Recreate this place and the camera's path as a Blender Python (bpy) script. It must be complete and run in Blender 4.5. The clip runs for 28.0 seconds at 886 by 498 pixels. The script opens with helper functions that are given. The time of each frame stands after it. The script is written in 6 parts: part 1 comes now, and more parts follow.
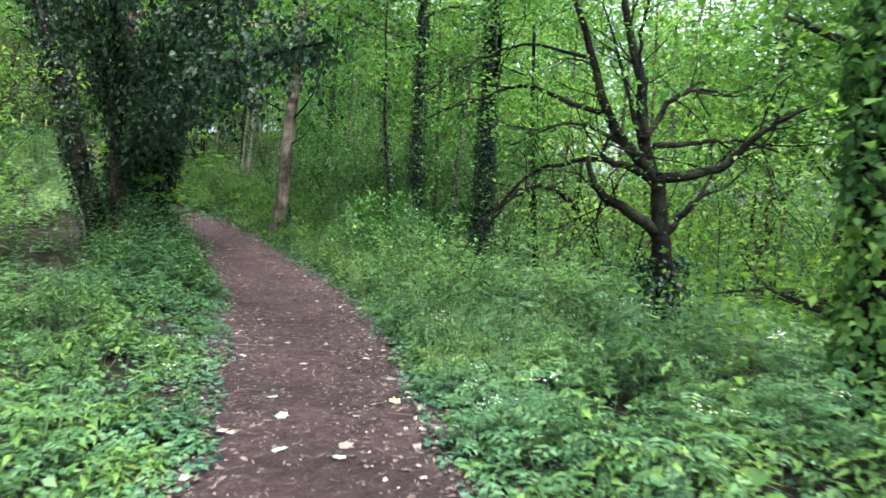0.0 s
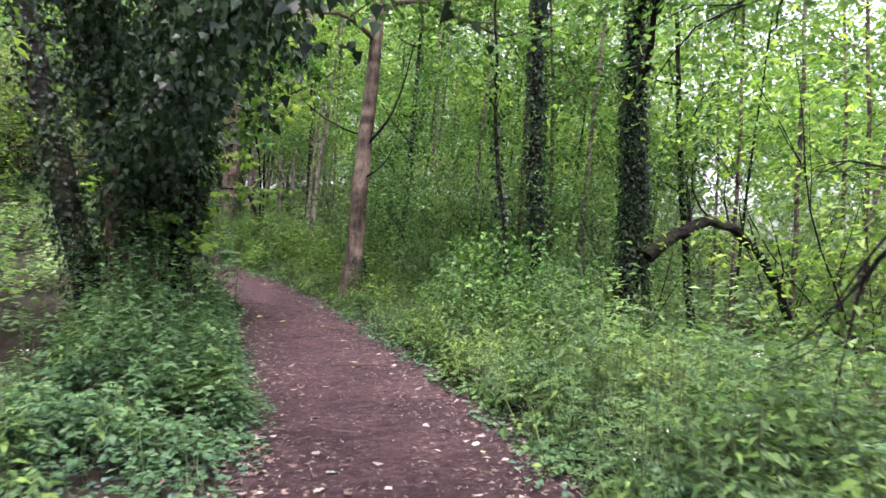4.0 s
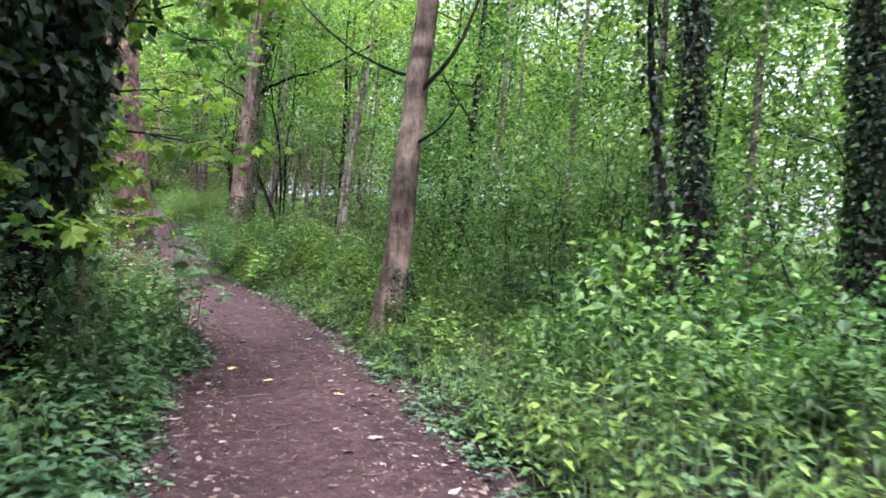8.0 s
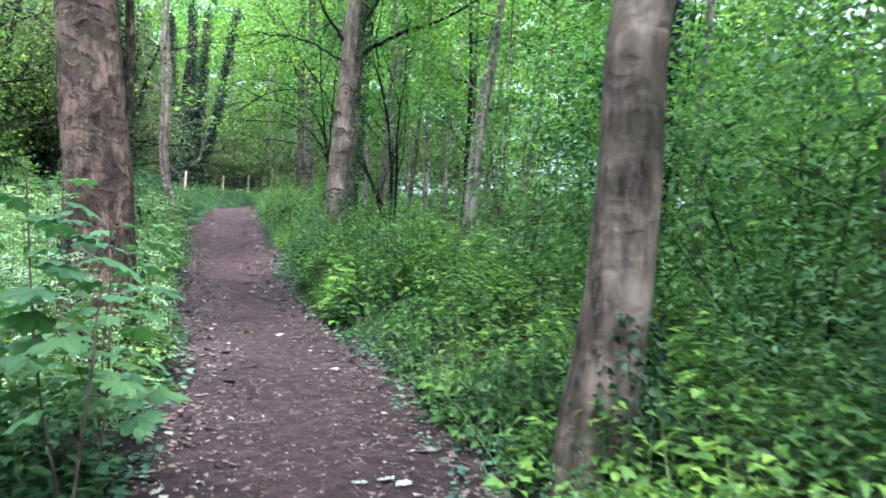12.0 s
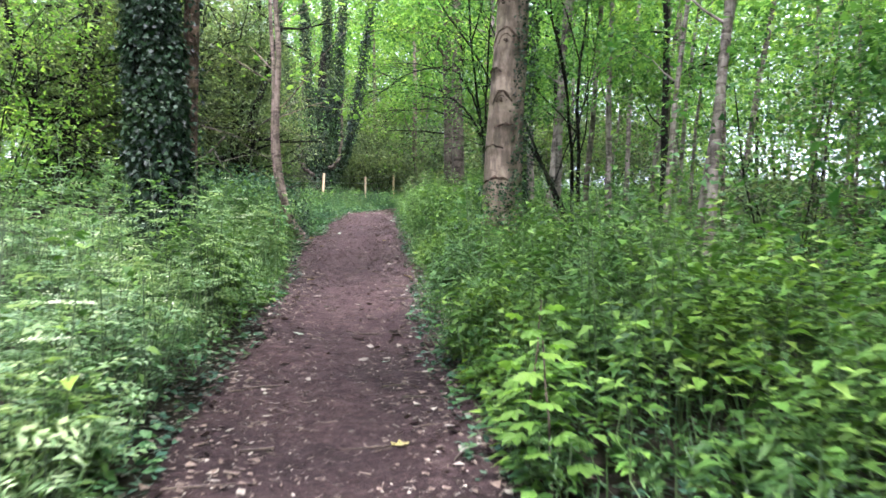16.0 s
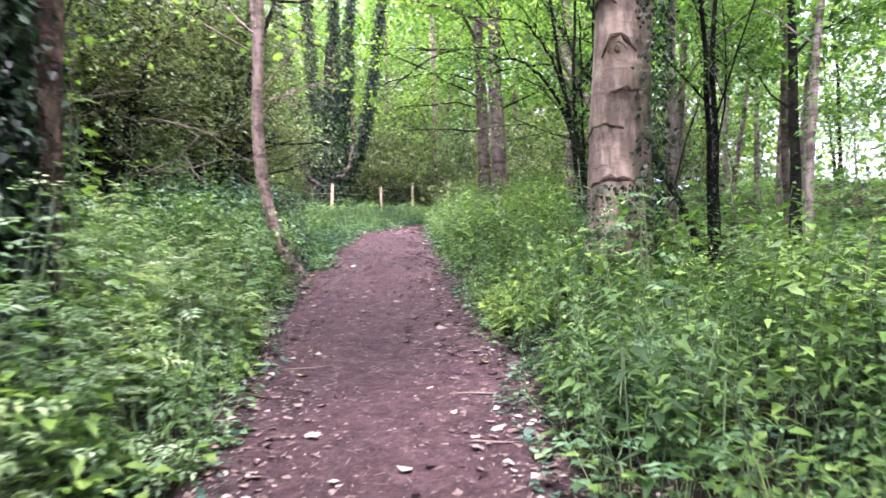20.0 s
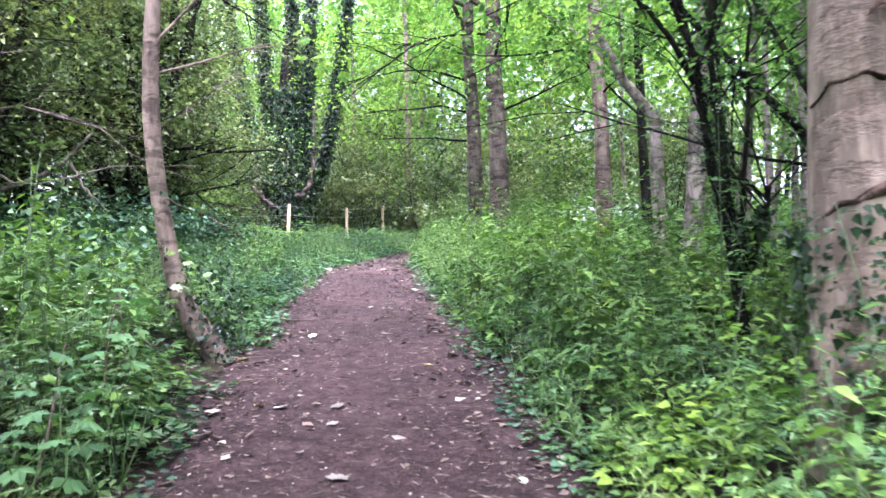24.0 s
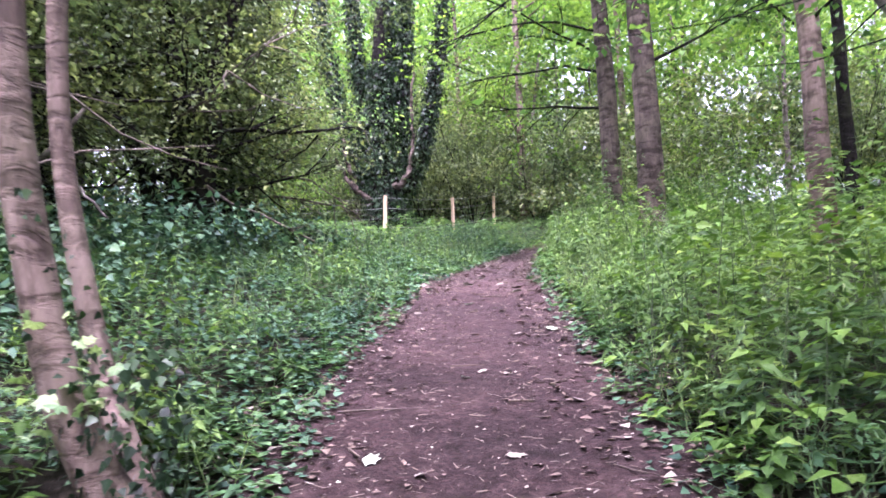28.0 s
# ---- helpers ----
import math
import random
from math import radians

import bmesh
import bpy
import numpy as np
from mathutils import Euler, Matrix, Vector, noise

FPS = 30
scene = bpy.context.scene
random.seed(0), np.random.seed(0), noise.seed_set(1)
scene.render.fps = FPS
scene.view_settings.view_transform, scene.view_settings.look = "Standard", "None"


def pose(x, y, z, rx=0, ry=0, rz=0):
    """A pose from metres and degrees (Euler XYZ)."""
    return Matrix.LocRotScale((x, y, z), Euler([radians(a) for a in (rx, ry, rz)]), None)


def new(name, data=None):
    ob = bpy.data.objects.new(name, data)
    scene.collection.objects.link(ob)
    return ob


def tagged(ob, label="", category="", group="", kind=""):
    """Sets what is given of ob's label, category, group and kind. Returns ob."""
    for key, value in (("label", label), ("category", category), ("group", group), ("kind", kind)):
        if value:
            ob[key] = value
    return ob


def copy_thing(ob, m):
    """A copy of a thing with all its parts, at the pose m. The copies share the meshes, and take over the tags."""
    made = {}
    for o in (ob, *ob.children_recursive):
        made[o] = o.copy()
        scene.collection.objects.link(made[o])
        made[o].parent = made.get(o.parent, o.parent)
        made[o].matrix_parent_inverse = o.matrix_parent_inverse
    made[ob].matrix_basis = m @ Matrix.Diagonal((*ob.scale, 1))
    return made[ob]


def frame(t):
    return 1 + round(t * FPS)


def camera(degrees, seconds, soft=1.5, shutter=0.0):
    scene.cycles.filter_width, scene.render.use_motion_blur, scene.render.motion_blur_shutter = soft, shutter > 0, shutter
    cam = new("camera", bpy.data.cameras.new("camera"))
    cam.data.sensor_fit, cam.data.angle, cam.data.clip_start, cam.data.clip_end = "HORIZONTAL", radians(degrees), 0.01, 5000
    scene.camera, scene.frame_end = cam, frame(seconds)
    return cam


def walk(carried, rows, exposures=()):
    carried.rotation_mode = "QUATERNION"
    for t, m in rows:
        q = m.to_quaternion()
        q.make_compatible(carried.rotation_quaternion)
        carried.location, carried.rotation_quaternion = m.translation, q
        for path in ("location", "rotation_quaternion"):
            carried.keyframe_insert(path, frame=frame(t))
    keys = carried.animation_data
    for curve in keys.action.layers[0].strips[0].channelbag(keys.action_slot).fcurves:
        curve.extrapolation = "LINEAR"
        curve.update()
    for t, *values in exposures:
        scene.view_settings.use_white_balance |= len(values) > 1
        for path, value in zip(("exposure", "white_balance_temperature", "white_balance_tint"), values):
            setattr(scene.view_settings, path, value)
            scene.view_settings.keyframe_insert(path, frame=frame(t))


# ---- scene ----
cam = camera(61.2, 28.0, 1.6, 0.6)
METRES, EYE, TILT, LEAN, TURN = 36.0, 1.5, -2.5, -0.7, 0.0
ROWS = [
    (0.0, 0.0, 0.0, 0.0, -0.0, 0.0, 0.0),
    (0.5, -0.003, 0.0201, 0.0005, 0.58, 0.49, -0.42),
    (1.0, -0.0072, 0.0395, 0.0012, 2.76, 1.36, -0.22),
    (1.5, -0.0105, 0.0598, 0.0014, 1.88, 2.23, 0.27),
    (2.0, -0.017, 0.0802, 0.0019, 6.73, 3.96, 1.63),
    (2.5, -0.0218, 0.0999, 0.0031, 9.74, 4.96, 1.53),
    (3.0, -0.0273, 0.1195, 0.0034, 11.25, 5.85, 1.66),
    (3.5, -0.0318, 0.1393, 0.0037, 6.62, 4.58, 1.16),
    (5.5, -0.0514, 0.2146, 0.0076, 4.01, 4.78, 0.81),
    (6.0, -0.0554, 0.237, 0.0087, 5.7, 5.66, 0.12),
    (6.5, -0.0582, 0.257, 0.0094, 4.06, 4.91, 0.44),
    (7.0, -0.0623, 0.2776, 0.0106, 5.92, 4.98, 0.54),
    (7.5, -0.0668, 0.2982, 0.0121, 6.8, 4.45, 0.4),
    (8.0, -0.0721, 0.3192, 0.0142, 7.83, 6.05, -0.29),
    (8.5, -0.0781, 0.3386, 0.0159, 8.88, 4.61, 0.66),
    (9.0, -0.0828, 0.3596, 0.0188, 10.15, 6.21, 0.94),
    (9.5, -0.0872, 0.3801, 0.0205, 9.4, 4.91, 1.29),
    (10.0, -0.0915, 0.3997, 0.0234, 11.56, 4.9, -0.56),
    (10.5, -0.0974, 0.4191, 0.0255, 13.92, 4.84, 0.1),
    (11.0, -0.103, 0.4388, 0.0281, 15.14, 4.93, -0.29),
    (11.5, -0.1101, 0.4571, 0.0301, 16.34, 6.61, 0.03),
    (12.0, -0.118, 0.4755, 0.0331, 17.33, 6.15, -0.52),
    (12.5, -0.1263, 0.4913, 0.0359, 21.15, 8.1, 0.35),
    (13.0, -0.1336, 0.508, 0.0375, 20.97, 6.67, -0.14),
    (13.5, -0.1436, 0.5251, 0.0399, 24.18, 6.15, 0.09),
    (15.5, -0.1777, 0.592, 0.0517, 28.49, 5.36, 0.01),
    (16.0, -0.1872, 0.6077, 0.0551, 29.04, 6.1, 0.12),
    (16.5, -0.1973, 0.6228, 0.0588, 29.39, 6.06, -0.93),
    (17.0, -0.2091, 0.6357, 0.0619, 31.05, 5.59, -0.09),
    (17.5, -0.2194, 0.6495, 0.0657, 31.03, 6.05, 0.61),
    (18.0, -0.2306, 0.6621, 0.0684, 34.12, 6.51, 1.4),
    (18.5, -0.2401, 0.6753, 0.071, 30.7, 6.39, 0.38),
    (19.0, -0.2508, 0.6878, 0.074, 33.63, 6.59, 1.41),
    (19.5, -0.2601, 0.7004, 0.0775, 33.13, 6.81, 1.76),
    (20.0, -0.2697, 0.7158, 0.0809, 30.07, 6.89, 1.27),
    (20.5, -0.2792, 0.7295, 0.0839, 28.58, 6.61, 1.41),
    (21.0, -0.2871, 0.7442, 0.0873, 26.98, 7.53, 1.05),
    (21.5, -0.2962, 0.7563, 0.0895, 27.86, 7.68, 2.19),
    (23.5, -0.3296, 0.7998, 0.1019, 25.39, 6.59, 0.61),
    (24.0, -0.3386, 0.809, 0.1048, 27.2, 8.48, 1.59),
    (24.5, -0.3459, 0.817, 0.1073, 25.19, 6.86, 0.64),
    (25.0, -0.352, 0.8261, 0.1111, 27.82, 7.26, 0.77),
    (25.5, -0.3575, 0.8363, 0.1138, 27.92, 7.88, 1.53),
    (26.0, -0.3627, 0.8479, 0.1155, 23.76, 6.26, -1.03),
    (26.5, -0.3708, 0.8581, 0.1183, 35.79, 7.37, 2.64),
    (27.0, -0.3767, 0.867, 0.1217, 34.58, 6.9, 2.44),
    (27.5, -0.384, 0.8792, 0.1246, 35.62, 8.67, 1.43),
    (28.0, -0.3899, 0.8902, 0.126, 35.78, 7.69, 1.91),
]
walk(cam, [(t, pose(0, 0, EYE, TILT, LEAN, TURN) @ pose(METRES * x, METRES * y, METRES * z, 90 + pitch, roll, yaw)) for t, x, y, z, yaw, pitch, roll in ROWS],
     [(0, 2.77, 5800, 12), (2, 2.82, 6050, 34), (3, 2.84, 6150, 34), (6, 3.1, 6000, 54), (7.2, 3.18, 5950, 54), (8.5, 3.24, 5750, 22), (10, 3.3, 5400, 16), (13, 3.33, 5200, 18), (16, 3.3, 5750, 23), (18, 3.52, 5900, 22), (19, 3.68, 5850, 22), (20, 3.74, 5850, 44), (21.5, 3.76, 5700, 50), (24, 3.8, 5500, 34), (25, 3.66, 5650, 20), (26, 3.64, 5850, 17), (27, 3.68, 5700, 38), (28, 3.58, 5650, 50)])

# ---- light ----
SUN_EL, SUN_AZ = 70.0, 150.0
sky = bpy.data.worlds.new("overcast_sky")
scene.world = sky
sky.use_nodes = True
wn, wl = sky.node_tree.nodes, sky.node_tree.links
sky_tex = wn.new("ShaderNodeTexSky")
sky_tex.sky_type, sky_tex.sun_disc = "NISHITA", False
sky_tex.sun_elevation, sky_tex.sun_rotation = radians(SUN_EL), radians(SUN_AZ)
sky_tex.air_density, sky_tex.dust_density, sky_tex.ozone_density = 1.0, 6.0, 0.6
wn["Background"].inputs["Strength"].default_value = 0.15
cloud = wn.new("ShaderNodeHueSaturation")
cloud.inputs["Saturation"].default_value = 0.35
wl.new(sky_tex.outputs["Color"], cloud.inputs["Color"])
wl.new(cloud.outputs["Color"], wn["Background"].inputs["Color"])
sun = new("sun", bpy.data.lights.new("sun", "SUN"))
sun.data.energy, sun.data.angle, sun.data.color = 1.2, radians(14), (1.0, 0.96, 0.9)
sun.rotation_euler = Euler((radians(90 - SUN_EL), 0, radians(-SUN_AZ + 180)))

# ---- materials ----
def mat_start(name):
    m = bpy.data.materials.new(name)
    m.use_nodes = True
    return m, m.node_tree.nodes, m.node_tree.links, m.node_tree.nodes["Principled BSDF"]


def ramp(n, stops):
    r = n.new("ShaderNodeValToRGB")
    while len(r.color_ramp.elements) < len(stops):
        r.color_ramp.elements.new(0.5)
    for e, (at, c) in zip(r.color_ramp.elements, stops):
        e.position, e.color = at, (*c, 1)
    return r


def noise_tex(n, l, scale, detail=4.0, rough=0.6, stretch=None, coords="Object"):
    t = n.new("ShaderNodeTexNoise")
    t.inputs["Scale"].default_value, t.inputs["Detail"].default_value, t.inputs["Roughness"].default_value = scale, detail, rough
    if coords == "World":
        src = n.new("ShaderNodeNewGeometry").outputs["Position"]
    else:
        src = n.new("ShaderNodeTexCoord").outputs[coords]
    if stretch:
        mp = n.new("ShaderNodeMapping")
        mp.inputs["Scale"].default_value = stretch
        l.new(src, mp.inputs["Vector"])
        src = mp.outputs["Vector"]
    l.new(src, t.inputs["Vector"])
    return t


def mix_col(n, l, fac, a, b, blend="MIX"):
    m = n.new("ShaderNodeMix")
    m.data_type, m.blend_type = "RGBA", blend
    for value, socket in ((fac, m.inputs[0]), (a, m.inputs[6]), (b, m.inputs[7])):
        if isinstance(value, (int, float)):
            socket.default_value = value
        elif isinstance(value, tuple):
            socket.default_value = (*value, 1)
        else:
            l.new(value, socket)
    return m.outputs[2]


def bump(n, l, bsdf, height, strength, distance):
    b = n.new("ShaderNodeBump")
    b.inputs["Strength"].default_value, b.inputs["Distance"].default_value = strength, distance
    l.new(height, b.inputs["Height"])
    l.new(b.outputs["Normal"], bsdf.inputs["Normal"])


def leaf_mat(name, dark, mid, light, through_light=0.27, gloss=0.5, patch=0.8, shine=0.2):
    m, n, l, b = mat_start(name)
    geo = n.new("ShaderNodeNewGeometry")
    r = ramp(n, [(0.0, dark), (0.55, mid), (0.97, light)])
    l.new(geo.outputs["Random Per Island"], r.inputs[0])
    # broad cool-dark to warm-bright patches: varied leaf tone plus dappled light painted in
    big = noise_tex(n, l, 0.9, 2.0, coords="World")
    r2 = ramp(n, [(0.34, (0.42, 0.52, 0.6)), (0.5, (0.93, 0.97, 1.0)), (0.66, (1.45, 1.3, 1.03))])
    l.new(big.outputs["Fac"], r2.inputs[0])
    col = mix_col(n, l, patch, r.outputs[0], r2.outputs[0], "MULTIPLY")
    fine = noise_tex(n, l, 60.0, 2.0)
    r3 = ramp(n, [(0.3, (0.82, 0.82, 0.82)), (0.7, (1.12, 1.12, 1.12))])
    l.new(fine.outputs["Fac"], r3.inputs[0])
    col = mix_col(n, l, 0.6, col, r3.outputs[0], "MULTIPLY")
    l.new(col, b.inputs["Base Color"])
    b.inputs["Roughness"].default_value = gloss
    b.inputs["Specular IOR Level"].default_value = shine
    tr = n.new("ShaderNodeBsdfTranslucent")
    warm = mix_col(n, l, 1.0, col, (1.15, 1.25, 0.7), "MULTIPLY")
    l.new(warm, tr.inputs["Color"])
    mx = n.new("ShaderNodeMixShader")
    mx.inputs[0].default_value = through_light
    l.new(b.outputs[0], mx.inputs[1])
    l.new(tr.outputs[0], mx.inputs[2])
    l.new(mx.outputs[0], n["Material Output"].inputs["Surface"])
    return m


def bark_mat(name, pale, dark, moss=0.25, scars=0.5, scar_scale=3.0, rough_scale=14.0, depth=0.02, stains=0.35, run=2.6, fine=6.0, soft=0.05, bands=0.0):
    m, n, l, b = mat_start(name)
    grain = noise_tex(n, l, rough_scale, 6.0, 0.65, (1, 1, 0.35))
    base = ramp(n, [(0.3, dark), (0.52, pale), (0.75, tuple(min(1, c * 1.2) for c in pale))])
    l.new(grain.outputs["Fac"], base.inputs[0])
    rings = noise_tex(n, l, scar_scale, fine, 0.65, (1.0, 1.0, run))
    rings.inputs["Distortion"].default_value = 0.6 if not bands else 0.1
    rr = ramp(n, [(0.41, (0.2, 0.18, 0.17)), (0.54, (1, 1, 1))])
    l.new(rings.outputs["Fac"], rr.inputs[0])
    col = mix_col(n, l, scars, base.outputs[0], rr.outputs[0], "MULTIPLY")
    stain = noise_tex(n, l, 1.5, 8.0, 0.7, (2.2, 2.2, 0.6))
    st = ramp(n, [(0.48 - soft, (1 - stains, 1 - stains, 1 - stains)), (0.48 + soft, (1, 1, 1))])
    l.new(stain.outputs["Fac"], st.inputs[0])
    col = mix_col(n, l, 1.0, col, st.outputs[0], "MULTIPLY")
    if bands:
        ring = noise_tex(n, l, 1.0, 1.5, 0.5, (0.5, 0.5, 3.4))
        rb = ramp(n, [(0.36, (0.22, 0.2, 0.19)), (0.56, (1, 1, 1))])
        l.new(ring.outputs["Fac"], rb.inputs[0])
        col = mix_col(n, l, bands, col, rb.outputs[0], "MULTIPLY")
    green = noise_tex(n, l, 1.3, 4.0, 0.6)
    gr = ramp(n, [(0.5, (0, 0, 0)), (0.68, (1, 1, 1))])
    l.new(green.outputs["Fac"], gr.inputs[0])
    gm = n.new("ShaderNodeMath")
    gm.operation = "MULTIPLY"
    gm.inputs[1].default_value = moss
    l.new(gr.outputs[0], gm.inputs[0])
    col = mix_col(n, l, gm.outputs[0], col, (0.07, 0.09, 0.035))
    l.new(col, b.inputs["Base Color"])
    b.inputs["Roughness"].default_value = 0.85
    b.inputs["Specular IOR Level"].default_value = 0.12
    sm = n.new("ShaderNodeMath")
    sm.operation = "ADD"
    l.new(grain.outputs["Fac"], sm.inputs[0])
    l.new(rr.outputs[0], sm.inputs[1])
    bump(n, l, b, sm.outputs[0], 0.9, depth)
    return m


def ground_mat(name, stops, scale, depth, fleck=None):
    m, n, l, b = mat_start(name)
    a = noise_tex(n, l, scale, 8.0, 0.65, coords="World")
    r = ramp(n, stops)
    l.new(a.outputs["Fac"], r.inputs[0])
    big = noise_tex(n, l, 0.7, 3.0, coords="World")
    r2 = ramp(n, [(0.32, (0.55, 0.55, 0.57)), (0.68, (1.35, 1.3, 1.27))])
    l.new(big.outputs["Fac"], r2.inputs[0])
    col = mix_col(n, l, 0.85, r.outputs[0], r2.outputs[0], "MULTIPLY")
    if fleck:
        v = n.new("ShaderNodeTexVoronoi")
        v.inputs["Scale"].default_value = 42.0
        l.new(n.new("ShaderNodeNewGeometry").outputs["Position"], v.inputs["Vector"])
        fr = ramp(n, [(0.1, (1, 1, 1)), (0.2, (0, 0, 0))])
        l.new(v.outputs["Distance"], fr.inputs[0])
        pick = ramp(n, [(0.80, (0, 0, 0)), (0.84, (1, 1, 1))])
        l.new(v.outputs["Color"], pick.inputs[0])
        fm = mix_col(n, l, 1.0, fr.outputs[0], pick.outputs[0], "MULTIPLY")
        col = mix_col(n, l, fm, col, fleck)
    l.new(col, b.inputs["Base Color"])
    b.inputs["Roughness"].default_value = 0.92
    b.inputs["Specular IOR Level"].default_value = 0.15
    fine = noise_tex(n, l, 34.0, 8.0, 0.8, coords="World")
    bump(n, l, b, fine.outputs["Fac"], 1.0, depth)
    grit = ramp(n, [(0.36, (0.42, 0.42, 0.42)), (0.5, (1.0, 1.0, 1.0)), (0.64, (1.7, 1.66, 1.62))])
    l.new(fine.outputs["Fac"], grit.inputs[0])
    l.new(mix_col(n, l, 0.9, col, grit.outputs[0], "MULTIPLY"), b.inputs["Base Color"])
    return m


def plain_mat(name, a, c, scale=30.0, rough=0.8, stretch=None):
    m, n, l, b = mat_start(name)
    t = noise_tex(n, l, scale, 5.0, 0.6, stretch)
    info = n.new("ShaderNodeObjectInfo")
    r = ramp(n, [(0.3, a), (0.7, c)])
    l.new(t.outputs["Fac"], r.inputs[0])
    tone = ramp(n, [(0.0, (0.6, 0.6, 0.6)), (1.0, (1.25, 1.25, 1.25))])
    l.new(info.outputs["Random"], tone.inputs[0])
    col = mix_col(n, l, 1.0, r.outputs[0], tone.outputs[0], "MULTIPLY")
    l.new(col, b.inputs["Base Color"])
    b.inputs["Roughness"].default_value = rough
    bump(n, l, b, t.outputs["Fac"], 0.5, 0.004)
    return m


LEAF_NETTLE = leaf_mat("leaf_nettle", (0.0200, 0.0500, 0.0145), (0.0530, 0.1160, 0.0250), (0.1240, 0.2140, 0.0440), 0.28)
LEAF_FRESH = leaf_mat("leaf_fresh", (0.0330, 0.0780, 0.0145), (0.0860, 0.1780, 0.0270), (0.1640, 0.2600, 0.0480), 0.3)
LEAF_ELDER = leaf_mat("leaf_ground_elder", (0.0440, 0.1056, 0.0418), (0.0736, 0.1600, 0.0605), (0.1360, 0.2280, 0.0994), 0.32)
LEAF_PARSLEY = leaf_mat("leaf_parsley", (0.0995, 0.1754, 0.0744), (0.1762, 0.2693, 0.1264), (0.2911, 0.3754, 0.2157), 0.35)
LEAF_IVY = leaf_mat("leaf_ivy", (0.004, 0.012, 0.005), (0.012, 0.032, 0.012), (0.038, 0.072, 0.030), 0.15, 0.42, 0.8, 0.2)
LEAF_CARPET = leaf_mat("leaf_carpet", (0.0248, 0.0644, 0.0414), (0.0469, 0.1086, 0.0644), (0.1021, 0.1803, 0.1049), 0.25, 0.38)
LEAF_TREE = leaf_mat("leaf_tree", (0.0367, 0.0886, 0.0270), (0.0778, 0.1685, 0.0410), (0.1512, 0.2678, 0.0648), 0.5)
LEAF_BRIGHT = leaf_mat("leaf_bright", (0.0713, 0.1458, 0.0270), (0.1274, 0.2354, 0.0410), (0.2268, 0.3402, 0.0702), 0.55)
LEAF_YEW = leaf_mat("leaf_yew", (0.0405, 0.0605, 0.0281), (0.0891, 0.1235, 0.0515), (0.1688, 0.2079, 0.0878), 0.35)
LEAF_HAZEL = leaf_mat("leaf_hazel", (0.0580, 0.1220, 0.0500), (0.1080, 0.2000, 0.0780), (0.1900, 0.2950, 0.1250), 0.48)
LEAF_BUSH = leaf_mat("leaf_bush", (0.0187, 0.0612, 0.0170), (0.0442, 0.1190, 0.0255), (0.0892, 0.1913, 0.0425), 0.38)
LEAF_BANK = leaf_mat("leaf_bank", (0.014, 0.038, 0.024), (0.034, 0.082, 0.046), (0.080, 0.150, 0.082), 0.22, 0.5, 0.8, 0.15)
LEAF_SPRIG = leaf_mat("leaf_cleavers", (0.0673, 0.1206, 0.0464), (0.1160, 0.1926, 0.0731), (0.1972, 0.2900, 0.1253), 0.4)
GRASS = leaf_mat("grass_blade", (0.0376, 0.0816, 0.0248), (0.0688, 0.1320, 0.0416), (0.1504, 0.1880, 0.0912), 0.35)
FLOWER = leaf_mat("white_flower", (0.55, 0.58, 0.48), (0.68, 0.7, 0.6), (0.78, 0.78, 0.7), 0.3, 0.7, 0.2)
STEM_GREEN = plain_mat("stem_green", (0.03, 0.052, 0.02), (0.055, 0.085, 0.032))
BARK_SYC = bark_mat("bark_sycamore", (0.200, 0.156, 0.118), (0.140, 0.106, 0.079), 0.2, 0.35, 4.5, 16.0, 0.010, 0.88, 1.2, 2.5, 0.10, 0.7)
BARK_EYE = bark_mat("bark_scarred", (0.235, 0.182, 0.140), (0.140, 0.102, 0.078), 0.12, 0.3, 2.2, 9.0, 0.010, 0.5, 2.0, 6.0, 0.05, 0.3)
BARK_ROUGH = bark_mat("bark_rough", (0.1276, 0.0845, 0.0616), (0.0396, 0.0264, 0.0202), 0.2, 0.75, 4.0, 17.0, 0.06, 0.6, 1.2)
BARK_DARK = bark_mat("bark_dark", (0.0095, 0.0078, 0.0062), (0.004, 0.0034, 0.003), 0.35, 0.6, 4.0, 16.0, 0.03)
BARK_DEAD = bark_mat("bark_dead", (0.1144, 0.0968, 0.0792), (0.0528, 0.0440, 0.0352), 0.2, 0.4, 4.0, 20.0, 0.01)
BARK_GREY = bark_mat("bark_grey", (0.1100, 0.0880, 0.0722), (0.0528, 0.0414, 0.0343), 0.2, 0.8, 3.4, 12.0, 0.015, 0.4)
BARK_PALE = bark_mat("bark_pale", (0.1760, 0.1540, 0.1302), (0.0836, 0.0704, 0.0581), 0.2, 0.7, 3.0, 12.0, 0.012)
BARK_PINK = bark_mat("bark_pink", (0.1672, 0.1276, 0.1038), (0.0836, 0.0616, 0.0502), 0.2, 0.65, 3.4, 12.0, 0.012)
PATH_MAT = ground_mat("path_earth", [(0.3, (0.0198, 0.0118, 0.0116)), (0.5, (0.0395, 0.0247, 0.0242)), (0.72, (0.0707, 0.0464, 0.0445))], 9.0, 0.03, (0.1596, 0.1254, 0.1102))
SOIL_MAT = ground_mat("woodland_soil", [(0.3, (0.0090, 0.0075, 0.0053)), (0.5, (0.0195, 0.0165, 0.0105)), (0.72, (0.0390, 0.0315, 0.0203))], 6.0, 0.03, (0.0750, 0.0600, 0.0450))
LITTER_PALE = plain_mat("litter_pale", (0.1615, 0.1360, 0.1062), (0.2805, 0.2465, 0.1997))
LITTER_BROWN = plain_mat("litter_brown", (0.0723, 0.0493, 0.0357), (0.1615, 0.1148, 0.0833))
